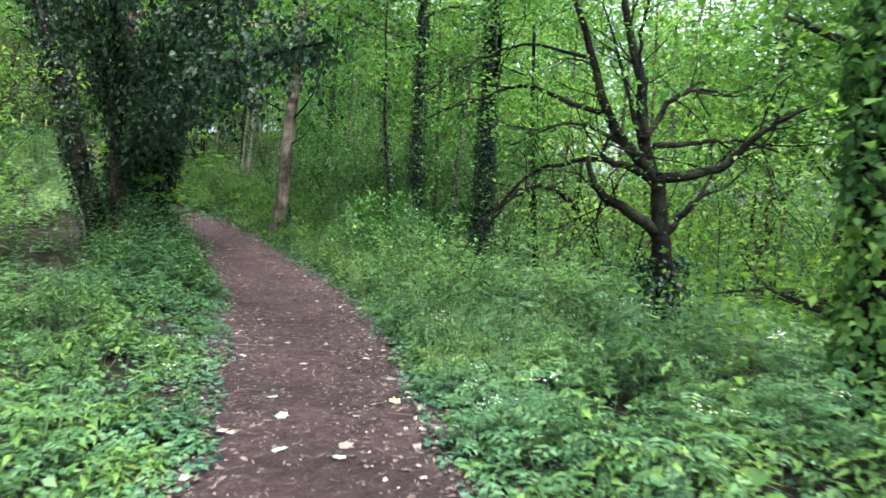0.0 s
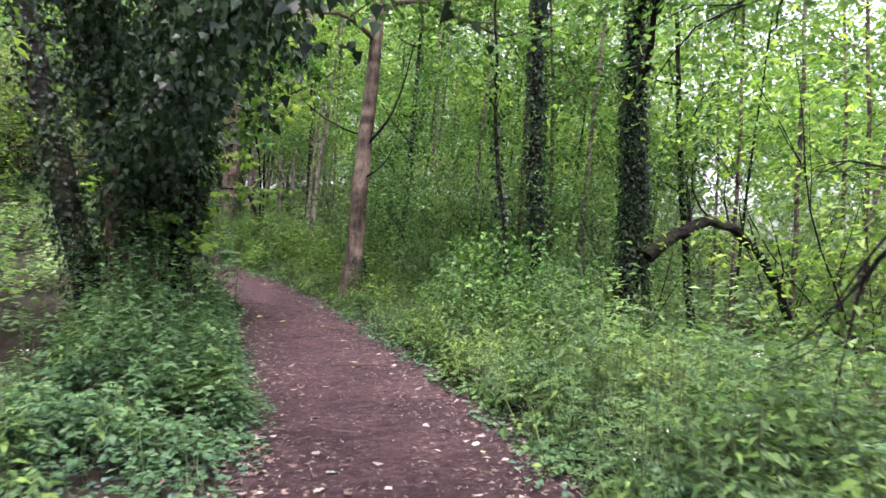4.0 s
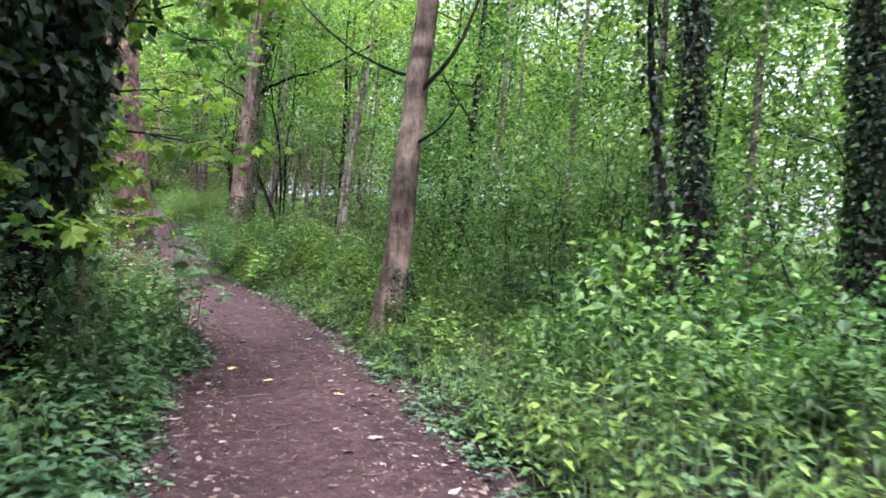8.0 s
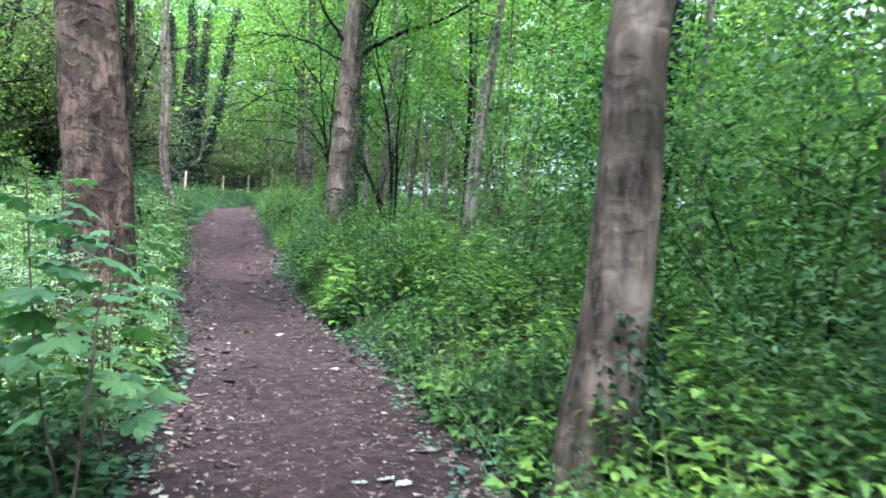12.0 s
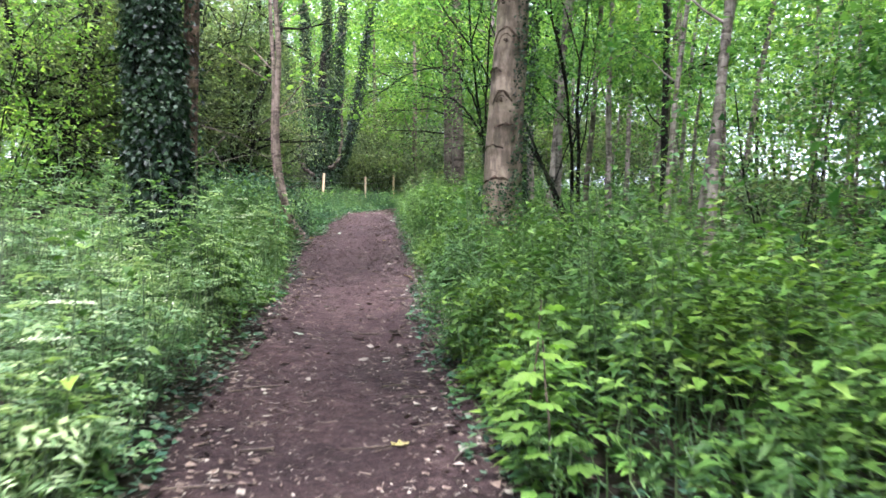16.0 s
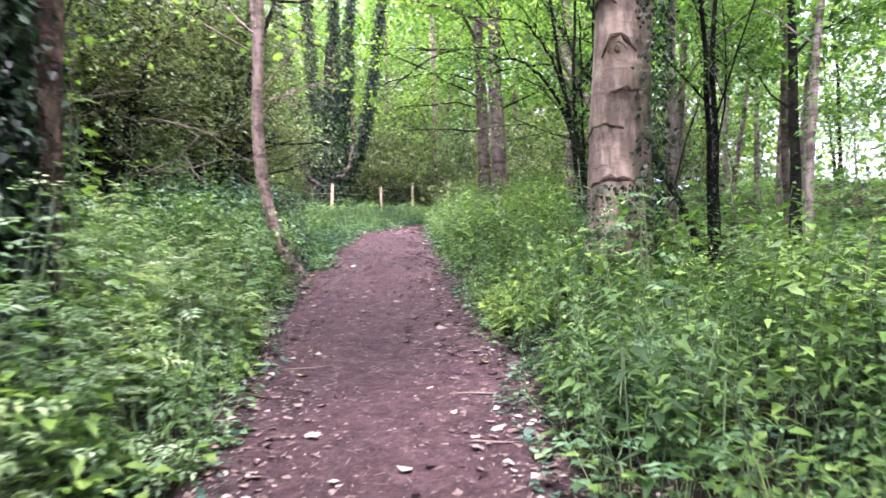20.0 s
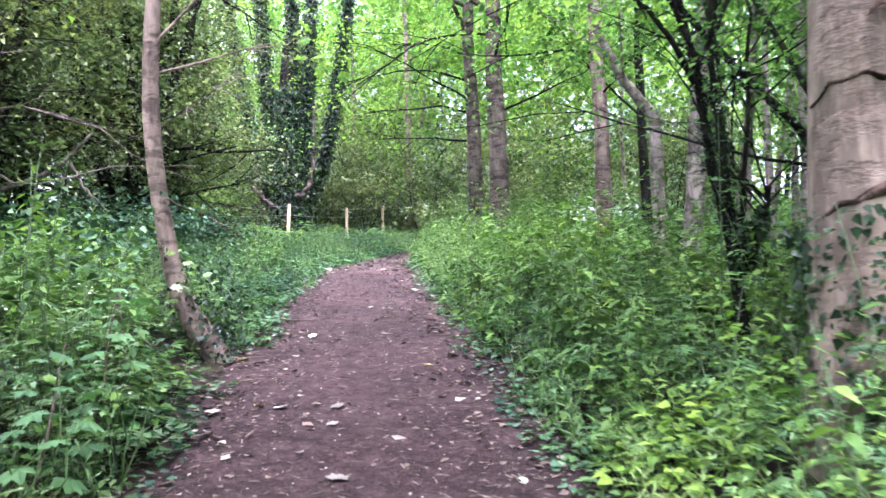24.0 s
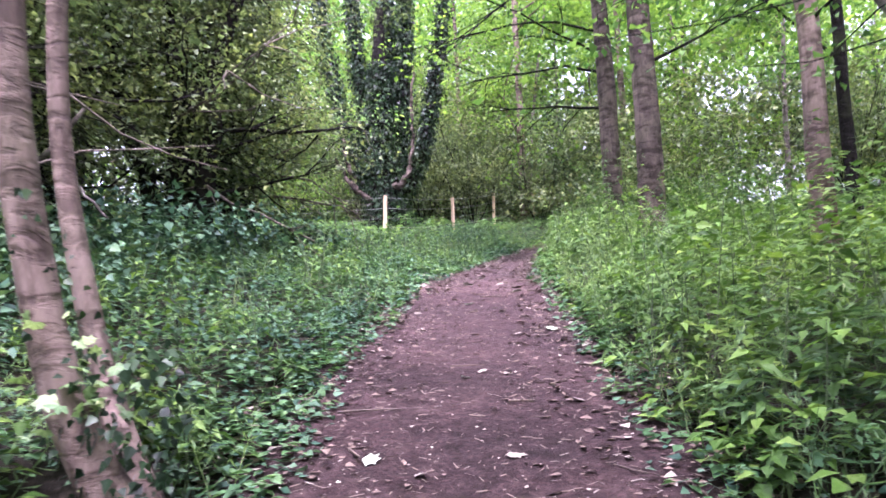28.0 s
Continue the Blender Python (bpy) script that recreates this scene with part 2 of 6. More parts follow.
LITTER_YELLOW = plain_mat("litter_yellow", (0.3825, 0.3230, 0.0850), (0.4675, 0.4080, 0.1700))
LITTER_GREEN = plain_mat("litter_green", (0.2295, 0.2890, 0.1870), (0.3400, 0.3910, 0.2975))
TWIG_MAT = plain_mat("twig", (0.0510, 0.0382, 0.0298), (0.1445, 0.1062, 0.0765))
POST_MAT = plain_mat("new_timber", (0.42, 0.30, 0.19), (0.58, 0.43, 0.28), 12.0, 0.75, (1, 1, 0.15))
WIRE_MAT = plain_mat("wire", (0.16, 0.16, 0.15), (0.24, 0.24, 0.23), 20.0, 0.45)

# ---- the lie of the land ----
rng = np.random.default_rng(7)
SPINE_Y = np.array([-30, -12, -5, 0, 5.6, 8.2, 11.4, 13.2, 16, 18, 20.9, 22.5, 24.8, 26.1, 28.9, 31, 35.6, 39.8, 43.7, 47, 50, 60, 80])
SPINE_X = np.array([5, 1.7, 0.6, -0.08, -0.9, -1.47, -2.24, -2.78, -3.95, -4.85, -6.05, -7.05, -8.85, -9.92, -11.85, -13.36, -16.35, -18.98, -20.65, -21.7, -22.0, -20, -14])
fine_y = np.arange(-30, 80.1, 0.5)
fine_x = np.interp(fine_y, SPINE_Y, SPINE_X)
kernel = np.exp(-0.5 * (np.arange(-6, 7) / 2.2) ** 2)
fine_x[6:-6] = np.convolve(fine_x, kernel / kernel.sum(), "valid")


def spine(y):
    return np.interp(y, fine_y, fine_x)


def lean_cos(y):
    slope = (spine(y + 0.5) - spine(y - 0.5))
    return 1 / np.sqrt(1 + slope * slope)


def half_width(y):
    return np.interp(y, [0, 6, 8, 15, 18.5, 20, 22, 28, 30, 31, 34, 36.5, 38.5, 40, 44, 50], [0.85, 0.9, 1.06, 1.18, 1.08, 0.94, 0.88, 0.83, 0.95, 1.1, 1.02, 0.92, 0.86, 0.75, 0.55, 0.55])


def rise(y):
    u = np.clip(y, -8, 39) / 10
    return -0.03 * u**4 + 0.22 * u**3 - 0.04 * u**2 - 0.21 * u + 0.07 + 0.148 * np.clip(y - 39, 0, 24)


def wave(x, y, f, seed):
    return (np.sin(x * f + seed) * np.cos(y * f * 1.13 + seed * 1.7) + 0.5 * np.sin(x * f * 2.3 + y * f * 1.9 + seed * 2.9)) / 1.5


def side(x, y):
    """Metres to the side of the path's middle; right is positive."""
    return (x - spine(y)) * lean_cos(y)


def foot(x, y):
    """How far along the path, as its y, a place lies."""
    slope = spine(y + 0.5) - spine(y - 0.5)
    return y + np.clip(x - spine(y), -14, 14) * slope / (1 + slope * slope)


def land(x, y):
    """Height of the ground."""
    d = side(x, y)
    a = np.abs(d)
    y = foot(x, y)
    hw = half_width(y)
    verge = np.clip((a - hw + 0.15) / 0.5, 0, 1)
    z = rise(y) - 0.07 + 0.11 * verge + 0.05 * wave(x, y, 1.1, 2.0) * verge
    z = z - 0.06 * np.clip(d - 2.5, 0, 60) - 0.10 * np.clip(d - 7, 0, 60)
    z = z + (0.05 + 0.11 * np.clip((y - 27) / 9, 0, 1)) * np.clip(-d - 1.8, 0, 14)
    z = z + 0.25 * wave(x, y, 0.21, 5.0) * np.clip((a - 3) / 4, 0, 1)
    return z


# ---- mesh helpers ----
def raw_mesh(name, verts, faces, mats, index=None, smooth=False):
    """faces: a list of arrays, each (n, corners)."""
    me = bpy.data.meshes.new(name)
    faces = [np.asarray(f, dtype=np.int32) for f in faces if len(f)]
    me.vertices.add(len(verts))
    me.vertices.foreach_set("co", np.asarray(verts, dtype=np.float32).ravel())
    flat = np.concatenate([f.ravel() for f in faces])
    counts = np.concatenate([np.full(len(f), f.shape[1], dtype=np.int32) for f in faces])
    starts = np.concatenate([[0], np.cumsum(counts)[:-1]]).astype(np.int32)
    me.loops.add(len(flat))
    me.loops.foreach_set("vertex_index", flat)
    me.polygons.add(len(counts))
    me.polygons.foreach_set("loop_start", starts)
    me.polygons.foreach_set("use_smooth", np.full(len(counts), smooth, dtype=bool))
    for m in mats:
        me.materials.append(m)
    if index is not None:
        me.polygons.foreach_set("material_index", np.asarray(index, dtype=np.int32))
    me.update(calc_edges=True)
    return me


class Pile:
    """Gathers geometry for one mesh."""

    def __init__(self):
        self.verts, self.faces, self.count = [], [], 0

    def add(self, verts, faces):
        verts = np.asarray(verts).reshape(-1, 3)
        self.verts.append(verts)
        for f in faces:
            self.faces.append(np.asarray(f) + self.count)
        self.count += len(verts)
        return self

    def mesh(self, name, mat, smooth=False):
        faces = sorted(self.faces, key=lambda f: f.shape[1])
        return raw_mesh(name, np.concatenate(self.verts), faces, [mat], None, smooth)


def part(name, me, parent, label=""):
    ob = new(name, me)
    ob.parent = parent
    if label:
        ob["label"] = label
    return ob


def thing(name, x, y, z, label, category, group="", kind=""):
    ob = new(name)
    ob.empty_display_size = 0.2
    ob.location = (x, y, z)
    return tagged(ob, label, category, group, kind)


OVATE = (np.array([(0, 0, 0), (-0.30, 0.36, 0.07), (0, 0.4, 0), (0.30, 0.36, 0.07), (0, 1, -0.14)]), [[(0, 2, 1), (0, 3, 2), (1, 2, 4), (2, 3, 4)]])
DIAMOND = (np.array([(0, 0, 0), (0.34, 0.45, 0.05), (0, 1, -0.1), (-0.34, 0.45, 0.05)]), [[(0, 1, 2, 3)]])


def maple_template():
    """A broad leaf of five pointed lobes, folded a little along its veins."""
    half = ((0, 0.62), (14, 0.42), (24, 0.40), (34, 0.46), (48, 0.60), (60, 0.42), (72, 0.36), (86, 0.44), (100, 0.50), (122, 0.36), (150, 0.36), (176, 0.40))
    ring = [*half, *((360 - a, r) for a, r in half[:0:-1])]
    v = [(0, 0.4, 0.06)] + [(r * math.sin(radians(a)), 0.4 + r * math.cos(radians(a)), 0.05 * math.cos(radians(a) * 6.2) - 0.22 * r * r) for a, r in ring]
    return np.array(v), [[(0, k + 1, (k + 1) % len(ring) + 1) for k in range(len(ring))]]


LOBED = maple_template()
IVY = (np.array([(0, 0, 0), (0.42, 0.18, 0.05), (0.26, 0.5, 0), (0, 1, -0.06), (-0.26, 0.5, 0), (-0.42, 0.18, 0.05)]), [[(0, 1, 2, 3), (0, 3, 4, 5)]])
BLADE = (np.array([(-0.005, 0, 0), (0.005, 0, 0), (0.006, 0.5, 0.06), (-0.006, 0.5, 0.06), (0.04, 0.88, -0.36)]), [[(0, 1, 2, 3)], [(3, 2, 4)]])
TOOTHED = (np.array([(0, 0, 0), (-0.2, 0.28, 0.05), (0, 0.36, 0), (0.2, 0.28, 0.05), (0, 1, -0.16)]), [[(0, 2, 1), (0, 3, 2), (1, 2, 4), (2, 3, 4)]])
SLIVER = (np.array([(0, 0, 0), (0.42, 0.55, 0.04), (-0.2, 1, -0.08)]), [[(0, 1, 2)]])


def frond_template():
    v, f = [], []
    for k in range(3):
        at, size = 0.28 + 0.26 * k, 0.42 - 0.09 * k
        for s in (-1, 1):
            b = len(v)
            v += [(0, at, 0), (s * size * 0.35, at - 0.02 + size * 0.05, 0.03), (s * size, at + size * 0.45, -0.03), (s * size * 0.4, at + size * 0.5, 0.02)]
            f.append((b, b + 1, b + 2, b + 3) if s > 0 else (b + 3, b + 2, b + 1, b))
    return np.array(v), [f]


FROND = frond_template()


def sprig_template():
    """A weak stem with whorls of narrow leaves, like cleavers."""
    v, f = [(-0.006, 0, 0), (0.006, 0, 0), (0.02, 1, 0.0)], [(0, 1, 2)]
    for k in range(6):
        at, size = 0.2 + 0.15 * k, 0.15 - 0.014 * k
        for q in range(4):
            a = 1.57 * q + 0.7 * k
            dx, dz = math.cos(a) * size, math.sin(a) * size
            b = len(v)
            v += [(0.01 * k / 6, at, 0), (dx * 0.6 - dz * 0.16, at + 0.03, dz * 0.6 + dx * 0.16), (dx, at + 0.05, dz)]
            f.append((b, b + 1, b + 2))
    return np.array(v), [f]


SPRIG = sprig_template()


def unit(v):
    return v / np.maximum(np.linalg.norm(v, axis=-1, keepdims=True), 1e-9)


def scatter(template, at, axis, size, up=None, roll=0.5):
    """Copies of a leaf: base, direction, length; the leaf's face turns towards up."""
    tv, tf = template
    count = len(at)
    axis = unit(axis)
    up = np.tile((0.0, 0.0, 1.0), (count, 1)) if up is None else up
    up = up + rng.normal(0, roll, (count, 3))
    right = unit(np.cross(axis, up))
    face = np.cross(right, axis)
    s = np.asarray(size).reshape(-1, 1, 1)
    verts = at[:, None, :] + s * (tv[None, :, 0:1] * right[:, None] + tv[None, :, 1:2] * axis[:, None] + tv[None, :, 2:3] * face[:, None])
    step = (np.arange(count) * len(tv))[:, None, None]
    faces = [(np.array(f)[None] + step).reshape(-1, len(f[0])) for f in tf]
    return verts.reshape(-1, 3), faces


def tube(points, radii, sides=8, knobs=0.0, cap=True):
    """A round limb along points, with an uneven girth."""
    p = np.asarray(points, dtype=float)
    r = np.asarray(radii, dtype=float)
    t = unit(np.gradient(p, axis=0))
    ref = np.where(np.abs(t[:, 2:3]) > 0.9, np.array([[0.0, 1.0, 0.0]]), np.array([[0.0, 0.0, 1.0]]))
    ref = np.tile(ref[:1] if np.abs(t[0, 2]) < 0.9 else np.array([[0.0, 1.0, 0.0]]), (len(p), 1))
    u = unit(np.cross(ref, t))
    w = np.cross(t, u)
    a = np.linspace(0, 2 * math.pi, sides, endpoint=False)
    ring = np.cos(a)[None, :, None] * u[:, None] + np.sin(a)[None, :, None] * w[:, None]
    girth = np.ones((len(p), sides))
    if knobs:
        ph = rng.uniform(0, 6.28, 4)
        k = np.arange(len(p))[:, None]
        girth = 1 + knobs * (np.sin(2 * a[None] + ph[0] + k * 0.21) + 0.7 * np.sin(3 * a[None] + ph[1] - k * 0.33) + 0.5 * np.sin(k * 0.9 + ph[2] + a[None]))
        girth = girth + rng.normal(0, knobs * 0.35, girth.shape)
    v = p[:, None] + ring * (r[:, None] * girth)[:, :, None]
    v = v.reshape(-1, 3)
    i, j = np.meshgrid(np.arange(len(p) - 1), np.arange(sides), indexing="ij")
    nj = (j + 1) % sides
    f = np.stack([i * sides + j, i * sides + nj, (i + 1) * sides + nj, (i + 1) * sides + j], -1).reshape(-1, 4)
    return v, [f]


def curve_points(start, heading, length, steps, droop=0.0, wander=0.1):
    """A limb's line: it sets out along heading, wanders, and sags (or rises, if droop is minus)."""
    p, h = np.array(start, dtype=float), unit(np.array(heading, dtype=float))
    out = [p.copy()]
    for _ in range(steps):
        h = unit(h + rng.normal(0, wander, 3) + np.array((0, 0, -droop)))
        p = p + h * length / steps
        out.append(p.copy())
    return np.array(out)


def taper(r0, r1, count, power=1.0):
    return r1 + (r0 - r1) * (1 - np.linspace(0, 1, count)) ** power


# ---- ground and path ----
rows_y = np.concatenate([[-400, -200, -90, -50], np.arange(-30, 70.1, 0.3), [76, 90, 130, 220, 400]])
near_d = np.concatenate([np.arange(0, 3, 0.16), np.arange(3, 8, 0.4), np.arange(8, 30, 1.5), [32, 40, 60, 100, 180, 300, 500]])
cols_d = np.concatenate([-near_d[:0:-1], near_d])
gy, gd = np.meshgrid(rows_y, cols_d, indexing="ij")
gx = spine(np.clip(gy, -30, 80)) + gd / lean_cos(np.clip(gy, -30, 80))
gzv = land(gx, gy) + rng.normal(0, 0.008, gx.shape)
cn = len(cols_d)
gi, gj = np.meshgrid(np.arange(len(rows_y) - 1), np.arange(cn - 1), indexing="ij")
gf = np.stack([gi * cn + gj, gi * cn + gj + 1, (gi + 1) * cn + gj + 1, (gi + 1) * cn + gj], -1).reshape(-1, 4)
ground = new("ground", raw_mesh("ground", np.stack([gx, gy, gzv], -1).reshape(-1, 3), [gf], [SOIL_MAT], None, True))
tagged(ground, "dark woodland soil sloping under dense green plants", "ground", kind="structure")

py = np.arange(-14, 56, 0.09)
pd = np.linspace(-1.35, 1.35, 37)
pyy, pdd = np.meshgrid(py, pd, indexing="ij")
phw = half_width(pyy) * (1 + 0.13 * wave(pyy, pdd * 0 + np.sign(pdd) * 3, 1.7, 3.0) + 0.05 * wave(pyy, np.sign(pdd) * 5, 5.3, 1.0))
pw = pdd * phw
px = spine(pyy) + pw / lean_cos(pyy)
pz = rise(foot(px, pyy)) + 0.005 - 0.03 * (1 - pdd**2).clip(0, 1) - 0.16 * np.clip(np.abs(pdd) - 0.95, 0, 1) + 0.010 * wave(px, pyy, 3.7, 1.0) + 0.006 * wave(px, pyy, 11.0, 4.0) + 0.004 * wave(px, pyy, 23.0, 2.0) + rng.normal(0, 0.004, px.shape)
pn = len(pd)
pi_, pj = np.meshgrid(np.arange(len(py) - 1), np.arange(pn - 1), indexing="ij")
pf = np.stack([pi_ * pn + pj, pi_ * pn + pj + 1, (pi_ + 1) * pn + pj + 1, (pi_ + 1) * pn + pj], -1).reshape(-1, 4)
trail = new("path", raw_mesh("path", np.stack([px, pyy, pz], -1).reshape(-1, 3), [pf], [PATH_MAT], None, True))
tagged(trail, "trodden purplish-brown earth path strewn with leaf litter", "path", kind="structure")


def path_top(x, y):
    d = np.abs(side(x, y)) / half_width(y)
    return np.maximum(rise(foot(x, y)) + 0.005 - 0.03 * (1 - d**2).clip(0, 1) - 0.16 * np.clip(d - 0.95, 0, 1), land(x, y)) + 0.010 * wave(x, y, 3.7, 1.0) + 0.005 * wave(x, y, 11.0, 4.0)


# ---- trees ----
def ivy_on(pile, pts, radii, count, size=0.085, spread=0.10, lo=0.0, hi=1.0, hang=0.8):
    """Ivy leaves round a limb."""
    u = rng.uniform(lo, hi, count) * (len(pts) - 1)
    k = np.clip(u.astype(int), 0, len(pts) - 2)
    w = (u - k)[:, None]
    c = pts[k] * (1 - w) + pts[k + 1] * w
    r = np.asarray(radii)[k]
    t = unit(pts[k + 1] - pts[k])
    rnd = rng.normal(0, 1, (count, 3))
    out = unit(rnd - (rnd * t).sum(1, keepdims=True) * t)
    at = c + out * (r + np.abs(rng.normal(0, spread, count)) + 0.01)[:, None]
    axis = out * 0.5 + np.array((0, 0, -hang)) + rng.normal(0, 0.5, (count, 3))
    v, f = scatter(IVY, at, axis, size * rng.uniform(0.5, 1.5, count), out, 0.5)
    pile.add(v, f)


def leaf_cloud(pile, centres, radius, per, size, template=DIAMOND, flat=0.45):
    """Leaves in flattened sprays round centres."""
    c = np.repeat(centres, per, axis=0)
    off = rng.normal(0, 1, c.shape) * np.array((1, 1, flat)) * radius
    at = c + off
    axis = unit(off * np.array((1, 1, 0.3))) + rng.normal(0, 0.45, c.shape) + np.array((0, 0, -0.25))
    v, f = scatter(template, at, axis, size * rng.uniform(0.6, 1.35, len(c)), None, 0.4)
    pile.add(v, f)


def limbs_of(wood, start, heading, length, radius, depth, droop, tips, wander=0.12, split=4):
    """A branching limb; the ends of its twigs are gathered in tips."""
    steps = max(3, int(length / 0.45))
    pts = curve_points(start, heading, length, steps, droop, wander)
    wood.add(*tube(pts, taper(radius, radius * 0.3, len(pts)), 7 if radius > 0.05 else (4 if radius > 0.02 else 3), 0.03))
    if depth == 0:
        tips.extend(pts[len(pts) // 3:])
        return pts
    for _ in range(split):
        k = rng.integers(max(1, len(pts) // 4), len(pts))
        out = unit(np.gradient(pts, axis=0)[k]) + rng.normal(0, 0.6, 3) * np.array((1, 1, 0.6))
        limbs_of(wood, pts[k], out, length * rng.uniform(0.35, 0.6), radius * 0.42, depth - 1, droop, tips, wander, split)
    return pts


def trunk_line(height, lean, steps=16, wander=0.02, curve=0.0):
    """A stem from its foot, in its own space. lean: sideways metres for each metre up."""
    z = np.linspace(-0.25, height, steps)
    u = z / height
    x = lean[0] * z + curve * np.sin(u * math.pi) + np.cumsum(rng.normal(0, wander, steps))
    y = lean[1] * z + np.cumsum(rng.normal(0, wander, steps))
    x, y = x - np.interp(0, z, x), y - np.interp(0, z, y)
    return np.stack([x, y, z], -1)


def flare(r, z, foot=0.35):
    return r * (1 + foot * np.exp(-np.maximum(z + 0.1, 0) / 0.28))


def pole_tree(name, x, y, label, bark, leaf, height=13.0, r=0.14, lean=(0, 0), crown=2600, low=3.0, spread=2.2, leaf_size=0.17, ivy=0, ivy_top=0.6, boughs=9, curve=0.0, category="tree", group="", foot=0.35, leaf_template=DIAMOND, ivy_size=0.08, ivy_leaf=None):
    z0 = float(land(np.array(x), np.array(y)))
    base = thing(name, x, y, z0, label, category, group)
    line = trunk_line(height, lean, 22, 0.02, curve)
    rad = flare(taper(r, r * 0.25, len(line)), line[:, 2], foot)
    part("trunk", Pile().add(*tube(line, rad, 14, 0.035)).mesh("trunk", bark, True), base)
    tips = []
    for k in range(boughs):
        h = low + (height - low) * ((k + rng.uniform(0, 0.8)) / boughs)
        a = rng.uniform(0, 2 * math.pi)
        s = np.array([np.interp(h, line[:, 2], line[:, 0]), np.interp(h, line[:, 2], line[:, 1]), h])
        wood = Pile()
        limbs_of(wood, s, (math.cos(a), math.sin(a), rng.uniform(0.3, 0.9)), spread * rng.uniform(0.6, 1.2), r * 0.32, 1, 0.03, tips, 0.14, 4)
        part("branch", wood.mesh("branch", bark, True), base)
    if crown and tips:
        tips = np.array(tips)
        pick = tips[rng.integers(0, len(tips), crown // 8)]
        pile = Pile()
        leaf_cloud(pile, pick, 0.36, 8, leaf_size, leaf_template)
        part("crown", pile.mesh("crown", leaf), base)
    if ivy:
        pile = Pile()
        ivy_on(pile, line, rad, ivy, ivy_size, 0.07 * ivy_size / 0.08, 0.0, ivy_top)
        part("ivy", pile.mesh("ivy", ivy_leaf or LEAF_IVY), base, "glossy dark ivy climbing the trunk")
    return base


# the ivy tree that arches over the path
def smooth_line(points, steps=16, wander=0.0):
    """A soft curve through a few points."""
    k = np.array(points, dtype=float)
    u = np.linspace(0, len(k) - 1, steps)
    at = np.stack([np.interp(u, np.arange(len(k)), k[:, c]) for c in range(3)], -1)
    for _ in range(2):
        at[1:-1] = (at[:-2] + 2 * at[1:-1] + at[2:]) / 4
    at[1:] += rng.normal(0, wander, (steps - 1, 3)) if wander else 0
    return at


def arch_tree(x, y):
    z0 = float(land(np.array(x), np.array(y)))
    base = thing("ivy_covered_tree", x, y, z0, "old dark tree smothered in hanging ivy, arching over the path", "tree")
    ivy = Pile()
    for off, lean, h, r, bark, leaves, spread, lo in (((-0.38, 0.0), (-0.253, 0.0), 7.6, 0.25, BARK_DARK, 2300, 0.07, 0.06), ((0.28, 0.1), (0.03, 0.03), 4.6, 0.36, BARK_ROUGH, 2600, 0.13, 0.24), ((0.62, -0.05), (0.2, -0.1), 4.2, 0.17, BARK_DARK, 1800, 0.12, 0.2), ((0.0, -0.2), (0.06, -0.12), 3.4, 0.2, BARK_ROUGH, 900, 0.1, 0.3)):
        line = trunk_line(h, lean, 16, 0.025) + np.array((*off, 0))
        rad = flare(taper(r, r * 0.5, len(line)), line[:, 2])
        part("trunk", Pile().add(*tube(line, rad, 14, 0.08)).mesh("trunk", bark, True), base, "dark ivy-clad stem" if bark is BARK_DARK else "knotted reddish-brown stem showing through the ivy")
        ivy_on(ivy, line, rad, leaves, 0.078, spread, lo, 1.0)
    # limbs that reach out over the path, hung with ivy
    for pts, r, leaves, spread in ((((0.4, 0, 2.3), (1.6, -2.2, 2.9), (3.3, -4.4, 3.15), (5.6, -6.9, 3.15)), 0.13, 5200, 0.34), (((0.3, 0, 2.9), (2.0, -2.5, 4.2), (4.4, -5.6, 4.5)), 0.12, 4000, 0.42), (((0.2, 0, 3.1), (1.2, -3.0, 4.7), (2.8, -6.3, 4.9)), 0.11, 3600, 0.42), (((0.3, 0.1, 2.8), (1.5, -0.6, 4.1), (2.4, -1.5, 5.4)), 0.12, 3200, 0.4), (((0, 0.1, 2.9), (0.2, -1.5, 4.5), (0.7, -4.0, 5.2)), 0.1, 2600, 0.36), (((0.5, -0.1, 2.4), (1.0, -0.5, 3.4), (1.5, -1.0, 4.4)), 0.1, 2600, 0.36)):
        line = smooth_line(pts, 18, 0.03)
        part("limb", Pile().add(*tube(line, taper(r, 0.025, len(line)), 8, 0.05)).mesh("limb", BARK_DARK, True), base)
        ivy_on(ivy, line, taper(r, 0.025, len(line)), leaves, 0.082, spread, 0.06, 1.0, 1.0)
        for _ in range(16):
            p = line[rng.integers(3, len(line))]
            strand = curve_points(p + rng.normal(0, 0.25, 3), (rng.normal(0, 0.2), rng.normal(0, 0.2), -1), rng.uniform(0.35, 1.0), 6, 0.05, 0.12)
            ivy_on(ivy, strand, np.full(len(strand), 0.01), 60, 0.08, 0.11, 0.0, 1.0, 1.1)
    # the skirt of leaves on the path's side of the stems
    n = 3400
    u = rng.uniform(0, 1, n)
    a = np.where(u < 0.3, rng.uniform(0, 2 * math.pi, n), rng.uniform(-1.9, 1.6, n))
    rr = 0.5 + 0.45 * u**1.5
    at = np.stack([np.cos(a) * rr + 0.3 + 0.25 * u, np.sin(a) * rr * 0.8, 1.15 + 2.8 * u], -1) + rng.normal(0, 0.14, (n, 3))
    out = np.stack([np.cos(a), np.sin(a), np.zeros(n)], -1)
    v, f = scatter(IVY, at, out * 0.4 + np.array((0, 0, -0.9)) + rng.normal(0, 0.45, (n, 3)), 0.078 * rng.uniform(0.5, 1.5, n), out, 0.5)
    ivy.add(v, f)
